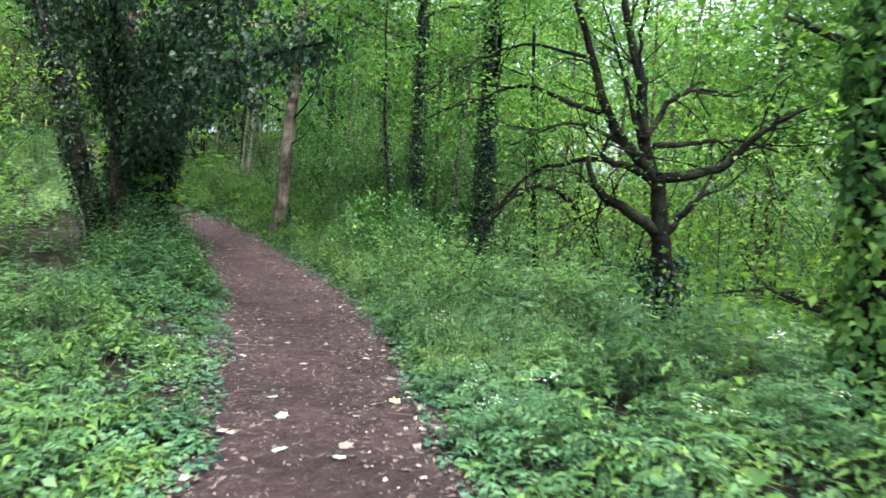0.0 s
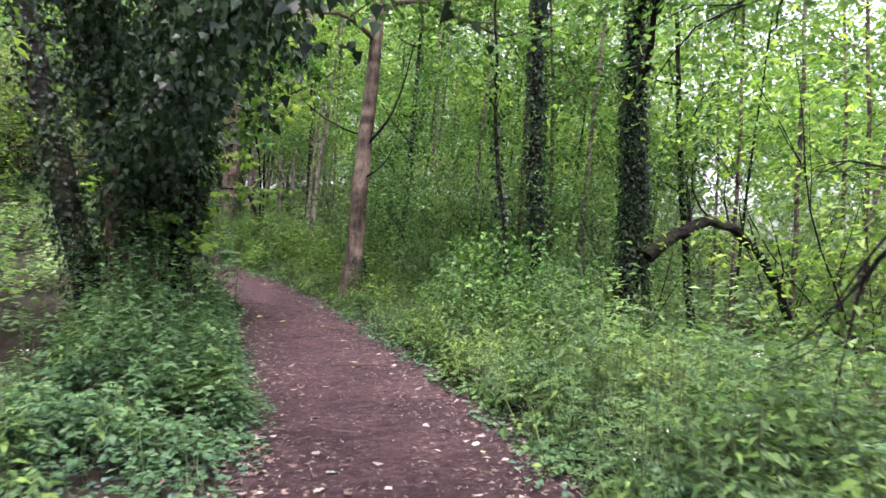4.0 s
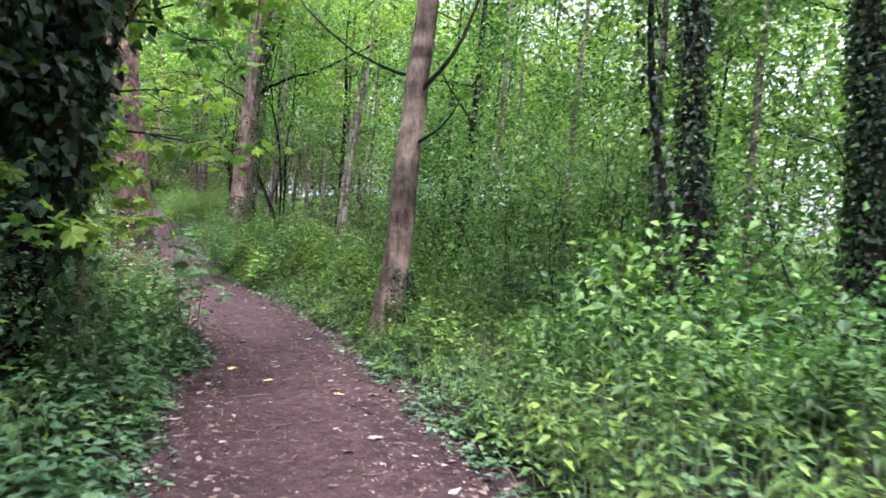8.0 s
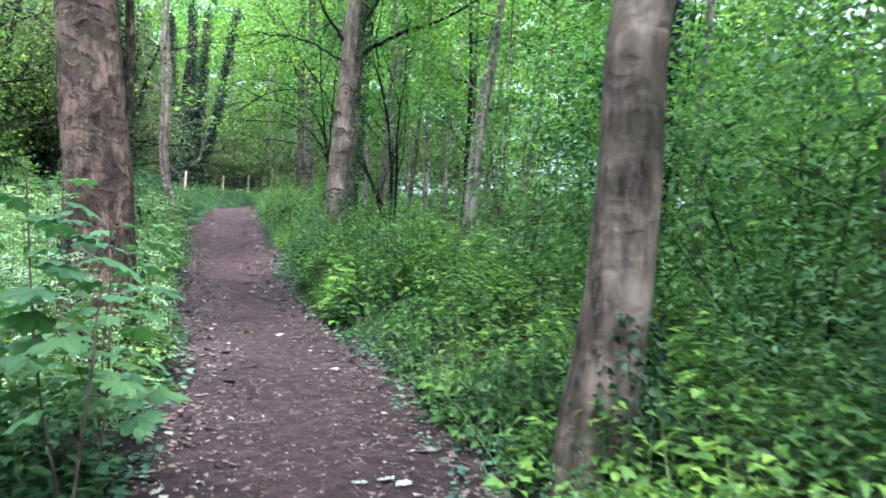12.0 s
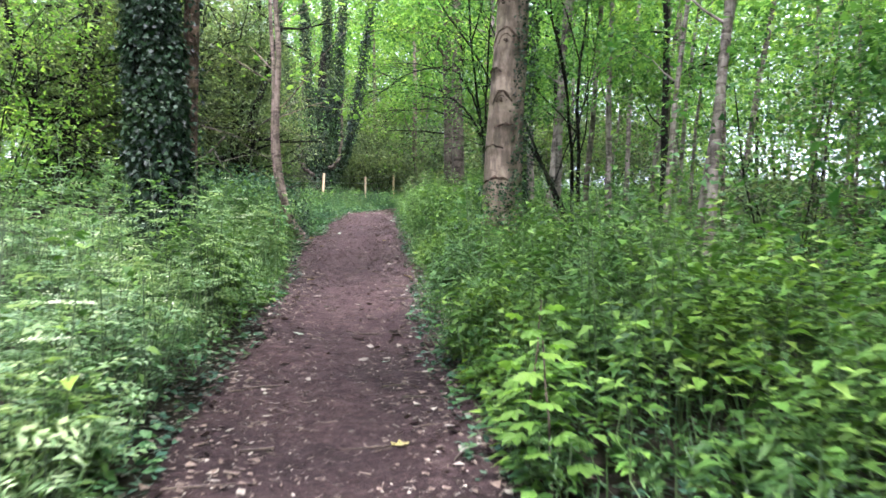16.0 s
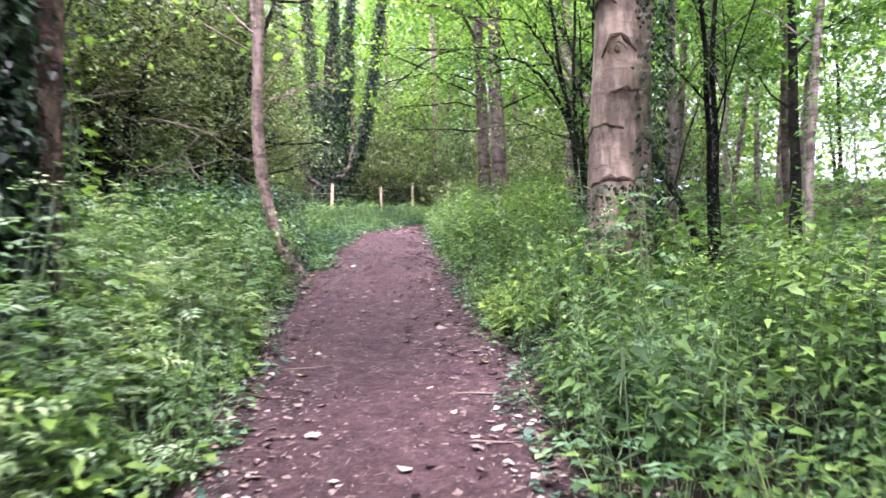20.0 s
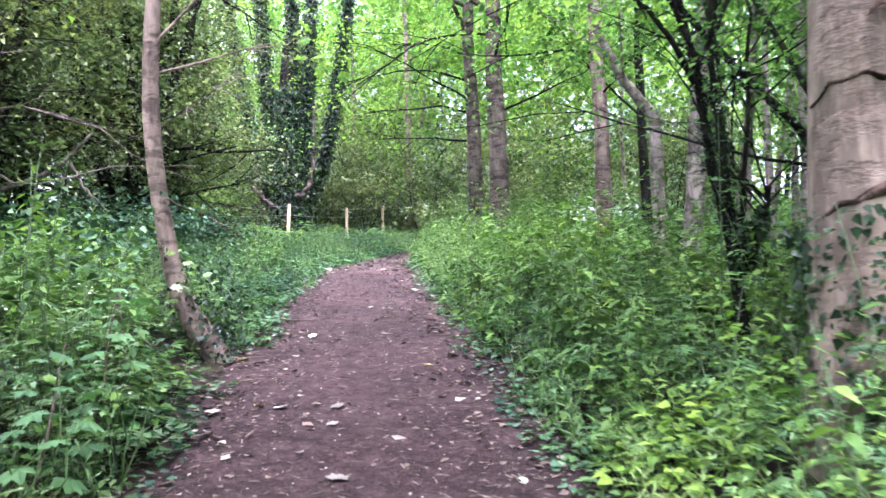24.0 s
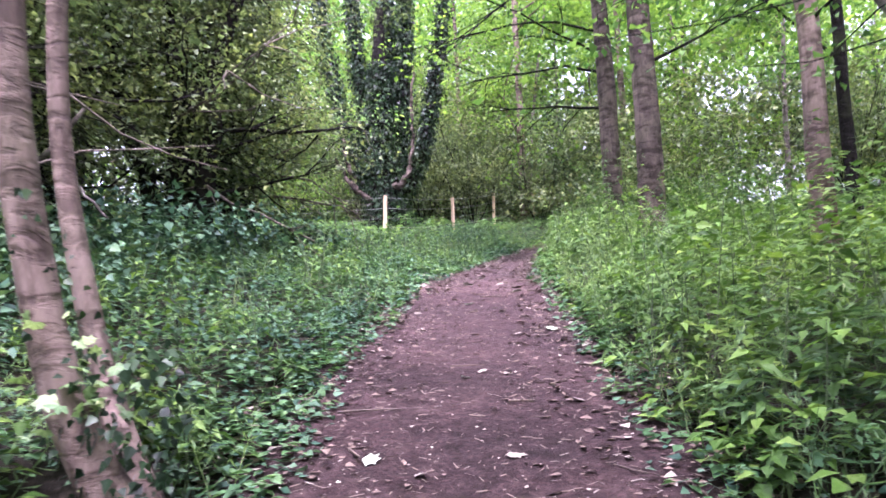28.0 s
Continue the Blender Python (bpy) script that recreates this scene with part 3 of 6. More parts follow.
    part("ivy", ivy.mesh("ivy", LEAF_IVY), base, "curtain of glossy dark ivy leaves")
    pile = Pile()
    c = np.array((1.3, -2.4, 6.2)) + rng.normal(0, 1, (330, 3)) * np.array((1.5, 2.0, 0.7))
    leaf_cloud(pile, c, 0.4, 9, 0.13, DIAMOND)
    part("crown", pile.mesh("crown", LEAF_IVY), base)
    return base


arch_tree(-7.1, 16.4)

# the leaning smooth-barked tree beside the path
def smooth_tree(x, y):
    base = pole_tree("sycamore_tree", x, y, "smooth grey-brown sycamore trunk leaning, dark water stains down its bark", BARK_SYC, LEAF_TREE, 13, 0.195, (0.106, 0.0), 5600, 5.2, 4.2, 0.16, 0, 0, 10, 0.0)
    for h, az, el, ln, r in ((2.55, -0.1, 0.8, 1.0, 0.024), (3.2, 0.05, 2.2, 2.6, 0.04), (3.5, 3.3, 0.5, 2.4, 0.022)):
        s = (0.106 * h, 0, h)
        line = curve_points(s, (math.cos(az), math.sin(az) * 0.4, el * 0.4), ln, 10, -0.10, 0.05)
        part("branch", Pile().add(*tube(line, taper(r, 0.008, len(line)), 7, 0.05)).mesh("branch", BARK_DARK, True), base, "bare dark side branch")
    pile = Pile()
    line = np.array([(0.1 + 0.106 * z, -0.02, z) for z in np.linspace(0, 0.95, 8)])
    ivy_on(pile, line, np.linspace(0.2, 0.12, 8), 900, 0.042, 0.035)
    part("ivy", pile.mesh("ivy", LEAF_IVY), base, "young ivy round the foot")
    return base


smooth_tree(-4.7, 21.17)

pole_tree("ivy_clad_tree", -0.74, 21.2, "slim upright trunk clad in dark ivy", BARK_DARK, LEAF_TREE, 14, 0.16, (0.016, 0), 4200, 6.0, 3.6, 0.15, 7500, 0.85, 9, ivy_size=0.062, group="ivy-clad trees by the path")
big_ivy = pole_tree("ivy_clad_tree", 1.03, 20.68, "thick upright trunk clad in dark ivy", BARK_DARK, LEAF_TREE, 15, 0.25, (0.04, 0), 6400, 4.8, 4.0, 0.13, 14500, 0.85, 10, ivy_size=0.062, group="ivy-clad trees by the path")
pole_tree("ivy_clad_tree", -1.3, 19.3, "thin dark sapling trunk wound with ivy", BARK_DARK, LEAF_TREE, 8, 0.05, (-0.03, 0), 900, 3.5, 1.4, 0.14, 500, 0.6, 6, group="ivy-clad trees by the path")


# the spreading pollard with many bare limbs
def candelabra(x, y):
    z0 = float(land(np.array(x), np.array(y)))
    base = thing("spreading_tree", x, y, z0, "dark low tree with many bare twisting limbs spreading from its trunk", "tree")
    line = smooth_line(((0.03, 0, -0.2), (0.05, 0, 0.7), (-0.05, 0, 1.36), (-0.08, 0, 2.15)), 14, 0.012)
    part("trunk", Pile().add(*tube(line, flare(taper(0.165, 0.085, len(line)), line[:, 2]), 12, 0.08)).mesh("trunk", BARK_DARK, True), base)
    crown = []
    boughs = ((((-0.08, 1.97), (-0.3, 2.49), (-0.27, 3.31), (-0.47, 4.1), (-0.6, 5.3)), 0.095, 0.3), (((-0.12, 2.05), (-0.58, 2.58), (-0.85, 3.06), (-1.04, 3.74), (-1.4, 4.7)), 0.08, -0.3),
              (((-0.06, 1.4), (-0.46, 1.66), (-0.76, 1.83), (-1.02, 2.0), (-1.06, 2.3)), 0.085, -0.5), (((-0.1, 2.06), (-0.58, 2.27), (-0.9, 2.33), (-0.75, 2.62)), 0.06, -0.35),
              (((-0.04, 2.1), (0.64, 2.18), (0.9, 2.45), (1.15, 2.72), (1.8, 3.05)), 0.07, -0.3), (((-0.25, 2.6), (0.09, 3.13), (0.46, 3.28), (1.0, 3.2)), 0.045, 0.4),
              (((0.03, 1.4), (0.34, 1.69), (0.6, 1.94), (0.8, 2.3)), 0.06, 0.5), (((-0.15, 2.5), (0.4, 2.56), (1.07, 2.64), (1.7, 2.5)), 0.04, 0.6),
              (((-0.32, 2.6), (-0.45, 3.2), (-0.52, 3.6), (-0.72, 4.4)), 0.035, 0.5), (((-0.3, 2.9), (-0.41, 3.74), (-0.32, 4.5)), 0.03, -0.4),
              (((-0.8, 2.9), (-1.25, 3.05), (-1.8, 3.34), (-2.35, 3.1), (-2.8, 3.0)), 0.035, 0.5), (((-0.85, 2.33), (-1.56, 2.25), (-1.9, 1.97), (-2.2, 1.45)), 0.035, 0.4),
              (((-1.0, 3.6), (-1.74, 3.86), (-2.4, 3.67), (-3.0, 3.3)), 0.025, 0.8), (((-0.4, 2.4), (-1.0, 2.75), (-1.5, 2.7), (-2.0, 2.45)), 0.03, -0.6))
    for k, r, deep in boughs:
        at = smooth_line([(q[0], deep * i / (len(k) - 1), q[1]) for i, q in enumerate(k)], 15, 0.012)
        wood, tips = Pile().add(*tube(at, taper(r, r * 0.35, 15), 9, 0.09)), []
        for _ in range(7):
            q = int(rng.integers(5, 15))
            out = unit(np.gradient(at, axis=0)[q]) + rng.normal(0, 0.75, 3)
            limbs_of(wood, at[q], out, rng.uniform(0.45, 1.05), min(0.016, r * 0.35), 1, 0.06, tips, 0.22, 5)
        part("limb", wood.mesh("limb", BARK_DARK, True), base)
        crown += tips
    pile = Pile()
    crown = np.array(crown)
    leaf_cloud(pile, crown[rng.integers(0, len(crown), 460)] + np.array((0, 0, -0.06)), 0.22, 8, 0.06, DIAMOND, 0.3)
    mid = np.array((-0.4, 0.4, 4.3)) + rng.normal(0, 1, (190, 3)) * np.array((1.6, 1.6, 0.7))
    leaf_cloud(pile, mid, 0.3, 10, 0.075, DIAMOND, 0.25)
    skirt = np.array((-0.2, 0.3, 0.75)) + rng.normal(0, 1, (260, 3)) * np.array((1.2, 0.6, 0.35))
    leaf_cloud(pile, skirt, 0.2, 8, 0.06, DIAMOND)
    high = np.array((-1.6, -1.0, 6.4)) + rng.normal(0, 1, (360, 3)) * np.array((2.0, 2.6, 0.8))
    leaf_cloud(pile, high, 0.35, 8, 0.12, DIAMOND, 0.25)
    part("crown", pile.mesh("crown", LEAF_TREE), base, "thin scattering of small green leaves")
    pile = Pile()
    ivy_on(pile, line, np.full(len(line), 0.2), 700, 0.07, 0.07, 0, 0.55)
    part("ivy", pile.mesh("ivy", LEAF_IVY), base)
    return base


candelabra(2.8, 9.5)
# the long limb that arches over to the ground near the thick ivy tree
arched = thing("arched_bough", 3.3, 17.6, float(land(np.array(3.3), np.array(17.6))), "long dark bare bough arching down to the ground", "branch")
u = np.linspace(0, 1, 18)
bow = np.stack([-1.95 + 3.35 * u, 2.8 + 1.9 * u, 0.3 + np.interp(u, (0, 0.2, 0.4, 0.6, 0.8, 1), (1.5, 2.0, 2.25, 2.05, 1.4, 0.0))], -1) + rng.normal(0, 0.02, (18, 3))
part("limb", Pile().add(*tube(bow, taper(0.13, 0.08, len(bow)), 9, 0.08)).mesh("limb", BARK_DARK, True), arched)
for k in (5, 7, 9, 11, 13, 15, 16):
    line = curve_points(bow[k], (rng.normal(0, 0.5), rng.normal(0, 0.5), 1), rng.uniform(0.9, 1.9), 8, -0.02, 0.16)
    part("twig", Pile().add(*tube(line, taper(0.03, 0.006, len(line)), 6, 0.08)).mesh("twig", BARK_DARK, True), arched)

pole_tree("ivy_clad_tree", 3.12, 5.45, "trunk wrapped in yellowing and green ivy", BARK_DARK, LEAF_BRIGHT, 9, 0.14, (0.02, 0), 7000, 0.6, 1.3, 0.085, 7000, 0.9, 14, ivy_size=0.075, ivy_leaf=LEAF_TREE, group="ivy-clad trees by the path")
pole_tree("rough_barked_tree", -8.97, 22.42, "thick reddish-brown trunk with rough flaking bark and a little ivy", BARK_ROUGH, LEAF_BRIGHT, 13, 0.33, (-0.05, 0), 5600, 5.4, 4.0, 0.17, 800, 0.12, 9, ivy_size=0.045)


def scarred_tree(x, y):
    base = pole_tree("scarred_tree", x, y, "pale pinkish-brown trunk with eye-shaped branch scars and ivy down one flank", BARK_EYE, LEAF_TREE, 14, 0.345, (0.084, 0.0), 5600, 5.8, 4.0, 0.15, 0, 0, 9)
    bole = next(c for c in base.children if c.name.startswith("trunk"))
    for h, a, s, high in ((1.75, -2.0, 0.16, 0.35), (2.55, -1.55, 0.12, 1.1), (3.05, -2.3, 0.15, 0.5), (3.55, -1.5, 0.16, 1.2), (1.2, -1.6, 0.17, 0.25), (4.2, -1.8, 0.15, 0.8), (2.1, -1.2, 0.14, 0.3)):
        r = 0.335 - 0.007 * h
        c = np.array((0.084 * h + r * math.cos(a), r * math.sin(a), h))
        side_way, out = np.array((-math.sin(a), math.cos(a), 0)), np.array((math.cos(a), math.sin(a), 0))
        brow = np.array([c + side_way * s * 1.5 * q + np.array((0, 0, 1)) * (s * (1.1 - 1.5 * q * q) * high + 0.014 * math.sin(9 * q + 7 * h)) - out * 0.05 * q * q for q in np.linspace(-1, 1, 9)])
        part("scar", Pile().add(*tube(brow - out * 0.006, 0.006 + 0.012 * np.sin(np.linspace(0.1, 3.04, 9)) * (1 + 0.5 * np.sin(np.arange(9) * 2.3 + 5 * h)), 6, 0.5)).mesh("scar", BARK_ROUGH, True), bole, "dark arched scar over an old branch stub")
        if high < 0.8:
            continue
        lid = c + (brow - c) * np.array((0.55, 0.55, 0.5))
        part("scar", Pile().add(*tube(lid + out * 0.006, np.full(9, 0.007), 6, 0.3)).mesh("scar", BARK_ROUGH, True), bole, "inner fold of an old branch scar")
        knot = np.array([c - out * 0.02, c + out * 0.012, c + out * 0.018])
        part("knot", Pile().add(*tube(knot, (0.035, 0.03, 0.012), 8, 0.3)).mesh("knot", BARK_ROUGH, True), bole)
    for pts, r in ((((0.35, 0, 4.4), (1.2, 0.3, 5.0), (2.6, 0.7, 5.5), (4.3, 1.2, 6.6)), 0.065), (((0.3, 0, 4.7), (-0.2, -0.1, 5.4), (-0.9, -0.2, 6.8)), 0.06), (((0.4, 0, 4.8), (0.9, 0.2, 5.9), (1.3, 0.3, 7.4)), 0.055), (((0.3, 0, 4.3), (-0.7, -0.3, 4.9), (-1.9, -0.7, 5.1)), 0.035)):
        limb = smooth_line(pts, 16, 0.02)
        wood, tips = Pile().add(*tube(limb, taper(r, r * 0.3, 16), 8, 0.06)), []
        for _ in range(6):
            q = int(rng.integers(6, 16))
            limbs_of(wood, limb[q], unit(np.gradient(limb, axis=0)[q]) + rng.normal(0, 0.6, 3), rng.uniform(0.7, 1.4), 0.014, 1, 0.06, tips, 0.15, 4)
        part("limb", wood.mesh("limb", BARK_DARK, True), base, "dark spreading limb")
    pile = Pile()
    c = np.array((0.2, 1.4, 6.3)) + rng.normal(0, 1, (150, 3)) * np.array((1.7, 1.3, 1.1))
    leaf_cloud(pile, c, 0.34, 40, 0.08, SLIVER, 0.5)
    tagged(part("foliage", pile.mesh("foliage", LEAF_BUSH), base, "dark fine hanging foliage"), kind="stuff")
    line = np.array([(0.29 + 0.084 * z, -0.06, z) for z in np.linspace(0, 7, 14)])
    pile = Pile()
    ivy_on(pile, line, np.full(14, 0.12), 3600, 0.05, 0.04)
    low = np.array([(-0.02, 0, z) for z in np.linspace(0, 1.2, 8)])
    ivy_on(pile, low + np.array((0.1, 0, 0)), np.full(8, 0.33), 1900, 0.045, 0.05)
    part("ivy", pile.mesh("ivy", LEAF_IVY), base, "strip of dark ivy up one side")
    return base


scarred_tree(-12.03, 33.45)


def shrub_stems(name, x, y, label, bark, leaf, height, stems, r, spread, leaves, leaf_size, template=DIAMOND, ivy=0, category="tree", twig_depth=1, lean=0.3, knuckle=0.0, droop=0.0):
    z0 = float(land(np.array(x), np.array(y)))
    base = thing(name, x, y, z0, label, category)
    tips = []
    pile = Pile()
    for k in range(stems):
        a = 2 * math.pi * (k + rng.uniform(0, 0.7)) / stems
        wood = Pile()
        start = np.array((0.08 * math.cos(a), 0.08 * math.sin(a), knuckle - 0.1))
        pts = limbs_of(wood, start, (math.cos(a) * lean, math.sin(a) * lean, 1), height * rng.uniform(0.75, 1.1), r * rng.uniform(0.7, 1.1), twig_depth, droop, tips, 0.09, 5)
        part("stem", wood.mesh("stem", bark, True), base)
        if ivy:
            ivy_on(pile, pts, taper(r, r * 0.4, len(pts)), ivy // stems, 0.042, 0.02, 0, 0.75)
    if knuckle:
        line = trunk_line(knuckle, (0, 0), 8, 0.02)
        part("trunk", Pile().add(*tube(line, flare(np.full(len(line), r * 1.8), line[:, 2]), 10, 0.08)).mesh("trunk", bark, True), base)
        if ivy:
            ivy_on(pile, line, np.full(len(line), r * 2.2), ivy // 3, 0.042, 0.04)
    if ivy:
        part("ivy", pile.mesh("ivy", LEAF_IVY), base)
    if leaves:
        tips = np.array(tips)
        cloud = Pile()
        centres = tips[rng.integers(0, len(tips), leaves // 8)]
        if category == "shrub":
            low = rng.random(len(centres)) < 0.4
            a = rng.uniform(0, 6.28, len(centres))
            r0 = height * 0.38 * rng.uniform(0.2, 1, len(centres))
            skirt = np.stack([np.cos(a) * r0, np.sin(a) * r0, rng.uniform(0.15, 0.5, len(centres)) * height], -1)
            centres = np.where(low[:, None], skirt, centres)
        leaf_cloud(cloud, centres, spread, 8, leaf_size, template)
        part("crown", cloud.mesh("crown", leaf), base)
    return base


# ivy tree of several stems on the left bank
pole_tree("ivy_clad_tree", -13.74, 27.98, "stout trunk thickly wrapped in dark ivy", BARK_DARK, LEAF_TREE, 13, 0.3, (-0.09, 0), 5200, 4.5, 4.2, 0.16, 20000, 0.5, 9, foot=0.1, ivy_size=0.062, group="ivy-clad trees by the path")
pole_tree("ivy_clad_tree", -14.1, 28.62, "slimmer ivy-flecked stem close beside a stout trunk", BARK_ROUGH, LEAF_TREE, 11, 0.13, (0.01, 0), 1600, 5, 2.4, 0.16, 1100, 0.6, 6, ivy_size=0.055, group="ivy-clad trees by the path")
# dark clump of stems beside the scarred tree
shrub_stems("many_stemmed_tree", -11.45, 35.6, "dark many-stemmed small tree with fine bare twigs", BARK_DARK, LEAF_TREE, 6.5, 4, 0.045, 0.24, 6000, 0.07, SLIVER, 1100, "tree", 2, 0.14)


def forked_tree(x, y):
    z0 = float(land(np.array(x), np.array(y)))
    base = thing("forked_tree", x, y, z0, "small dark forked tree with a mossy burr and drooping leafy twigs", "tree")
    base.rotation_euler = (0, 0, 0.47)
    tips, moss = [], Pile()
    for pts, r0, r1, deep in ((((0, -0.2), (-0.02, 0.7), (-0.1, 1.08), (-0.21, 1.46), (-0.27, 1.84), (-0.32, 2.3), (-0.45, 2.8), (-0.62, 3.7), (-0.7, 5.2)), 0.042, 0.018, 0.1), (((-0.04, 0.9), (-0.11, 1.34), (-0.17, 1.72), (-0.21, 2.1), (-0.19, 2.7), (-0.05, 4.2)), 0.03, 0.015, -0.15), (((-0.02, 1.0), (-0.05, 1.46), (0.0, 2.2), (0.05, 3.4)), 0.026, 0.012, 0.2), (((0.0, 0.95), (0.08, 1.4), (0.16, 2.0), (0.2, 2.9)), 0.022, 0.01, -0.2), (((0.02, 0.92), (0.16, 1.02), (0.27, 1.13), (0.33, 1.3)), 0.035, 0.018, -0.1),
                              (((-0.27, 1.9), (0.0, 2.14), (0.23, 2.18), (0.6, 2.26)), 0.02, 0.008, 0.3), (((-0.27, 1.95), (-0.7, 2.5), (-1.3, 2.8), (-1.9, 2.75)), 0.025, 0.008, -0.2), (((-0.3, 2.2), (-0.6, 2.9), (-1.1, 3.4), (-1.8, 3.5)), 0.025, 0.008, 0.3), (((-0.2, 2.3), (0.3, 2.9), (0.8, 3.2), (1.4, 3.2)), 0.022, 0.008, 0.2)):
        line = smooth_line([(0.62 * q[0], deep * i / (len(pts) - 1), q[1]) for i, q in enumerate(pts)], 20, 0.008)
        part("stem", Pile().add(*tube(line, flare(taper(r0, r1, 20), line[:, 2], 0.4), 10, 0.09)).mesh("stem", BARK_DARK, True), base)
        if r0 > 0.029:
            ivy_on(moss, line, taper(r0, r1, 20), 420, 0.03, 0.012, 0.05, 0.7)
        for _ in range(5 if r0 < 0.03 else 9):
            q = int(rng.integers(9, 20))
            wood = Pile()
            limbs_of(wood, line[q], unit(np.gradient(line, axis=0)[q]) + rng.normal(0, 0.6, 3), rng.uniform(0.5, 1.2), 0.01, 1, 0.07, tips, 0.16, 4)
            part("twig", wood.mesh("twig", BARK_DARK, True), base)
    burr = smooth_line(((0.02, 0, 0.72), (0.05, -0.02, 0.9), (0.08, -0.02, 1.08)), 8)
    part("burr", Pile().add(*tube(burr, (0.03, 0.05, 0.065, 0.075, 0.07, 0.06, 0.04, 0.02), 10, 0.15)).mesh("burr", BARK_DARK, True), base, "mossy swelling on the stem")
    ivy_on(moss, burr, np.full(8, 0.065), 300, 0.035, 0.03)
    part("ivy", moss.mesh("ivy", LEAF_IVY), base, "small dark leaves over the stem")
    cloud, tips = Pile(), np.array(tips)
    tips = tips[tips[:, 2] > 1.9]
    leaf_cloud(cloud, tips[rng.integers(0, len(tips), 620)] + np.array((0, 0, -0.05)), 0.16, 8, 0.055, DIAMOND, 0.5)
    part("crown", cloud.mesh("crown", LEAF_TREE), base)
    return base


forked_tree(-12.72, 34.73)


# the pale twin stem that leans beside the path
def twin_stem(x, y):
    z0 = float(land(np.array(x), np.array(y)))
    base = thing("twin_stemmed_tree", x, y, z0, "pale pinkish twin-stemmed young tree curving up from its foot", "tree")
    u = np.linspace(0, 1, 44) ** 1.4
    for k, (r, h) in enumerate(((0.088, 9.0), (0.064, 8.5))):
        z = -0.25 + h * u
        turn = 1 - np.exp(-np.maximum(z, 0) / (0.45 + 0.25 * k))
        x1 = (-0.37, -0.92)[k] * turn + 0.025 * np.sin(z * 2.1 + k) - 0.012 * z
        y1 = (-0.31, 0.16)[k] * turn + 0.025 * np.sin(z * 1.7 + 1) - 0.008 * z
        line = np.stack([x1, y1, z], -1)
        rad = flare(taper(r, 0.03, len(line)), line[:, 2], 0.5)
        part("stem", Pile().add(*tube(line, rad, 12, 0.05)).mesh("stem", BARK_PINK, True), base)
        pile = Pile()
        ivy_on(pile, line, rad, 160, 0.034, 0.012, 0.04, 0.3)
        part("ivy", pile.mesh("ivy", LEAF_IVY), base, "thin strand of ivy leaves")
        tips = []
        for h1 in (2.6, 3.4, 4.6, 5.6, 6.6):
            a = rng.uniform(0, 6.28)
            s = [np.interp(h1, z, x1), np.interp(h1, z, y1), h1]
            wood = Pile()
            limbs_of(wood, s, (math.cos(a), math.sin(a), 0.5), 1.6, 0.018, 1, 0.02, tips, 0.12, 3)
            part("branch", wood.mesh("branch", BARK_PINK, True), base)
        cloud = Pile()
        tips = np.array(tips)
        leaf_cloud(cloud, tips[rng.integers(0, len(tips), 14)], 0.2, 5, 0.14, LOBED)
        part("crown", cloud.mesh("crown", LEAF_BRIGHT), base)
    pile = Pile()
    low = np.array([(-0.12 * z, -0.1 * z, z) for z in np.linspace(0, 0.8, 8)])
    ivy_on(pile, low, np.full(8, 0.1), 420, 0.04, 0.06)
    part("ivy", pile.mesh("ivy", LEAF_IVY), base, "ivy over the foot of the stems")
    pile = Pile()
    leaf_cloud(pile, np.array((-0.2, -0.22, 0.62)) + rng.normal(0, 0.1, (9, 3)), 0.07, 5, 0.07, LOBED, 0.8)
    part("withered_leaves", pile.mesh("withered_leaves", LEAF_PARSLEY), base, "pale withered leaves caught on the stem")
    return base


twin_stem(-16.6, 33.88)

# straight pale trunks by the bend
def straight_tree(x, y, r, lean, label, bark=BARK_GREY, leaf=LEAF_BRIGHT, reach=3.4, boughs=()):
    base = pole_tree("straight_tree", x, y, label, bark, leaf, 16, r, lean, 4000, 4.8, reach, 0.16, 0, 0, 11, group="straight trunks by the bend")
    tips = []
    for h, az, ln, rise in boughs:
        wood = Pile()
        limbs_of(wood, (lean[0] * h, 0, h), (math.cos(az), math.sin(az), rise), ln, 0.032, 2, 0.05, tips, 0.13, 4)
        part("branch", wood.mesh("branch", BARK_DARK, True), base, "dark side branch drooping at its end")
    if tips:
        tips = np.array(tips)
        pile = Pile()
        leaf_cloud(pile, tips[rng.integers(0, len(tips), 90)], 0.25, 8, 0.1, DIAMOND, 0.2)
        tagged(part("spray", pile.mesh("spray", leaf), base), kind="stuff")
    return base


straight_tree(-19.6, 45.6, 0.2, (0, 0), "straight pinkish-grey trunk ringed with dark branch scars", boughs=((2.6, 3.3, 2.4, 0.4), (3.3, 3.0, 3.2, 0.5), (4.1, 3.5, 3.6, 0.45), (3.6, 4.2, 3.0, 0.4), (4.8, 2.8, 3.4, 0.3)))
straight_tree(-18.05, 43.43, 0.225, (0, 0), "thicker straight pinkish-grey trunk ringed with dark branch scars", boughs=((2.9, 0.3, 2.0, 0.4), (4.0, 5.2, 2.6, 0.4), (4.6, 3.6, 3.2, 0.3)))
straight_tree(-15.46, 41.86, 0.15, (0, 0), "straight slim pinkish trunk ringed with dark branch scars", BARK_PINK, LEAF_TREE, 2.8, ((2.8, 5.5, 1.8, 0.4), (3.6, 3.9, 2.2, 0.4)))
pole_tree("straight_tree", -14.02, 41.05, "pale slim trunk leaning beside its neighbour", BARK_PALE, LEAF_TREE, 13, 0.15, (0.1, 0.05), 2400, 5, 2.6, 0.15, 0, 0, 8, group="straight trunks by the bend")


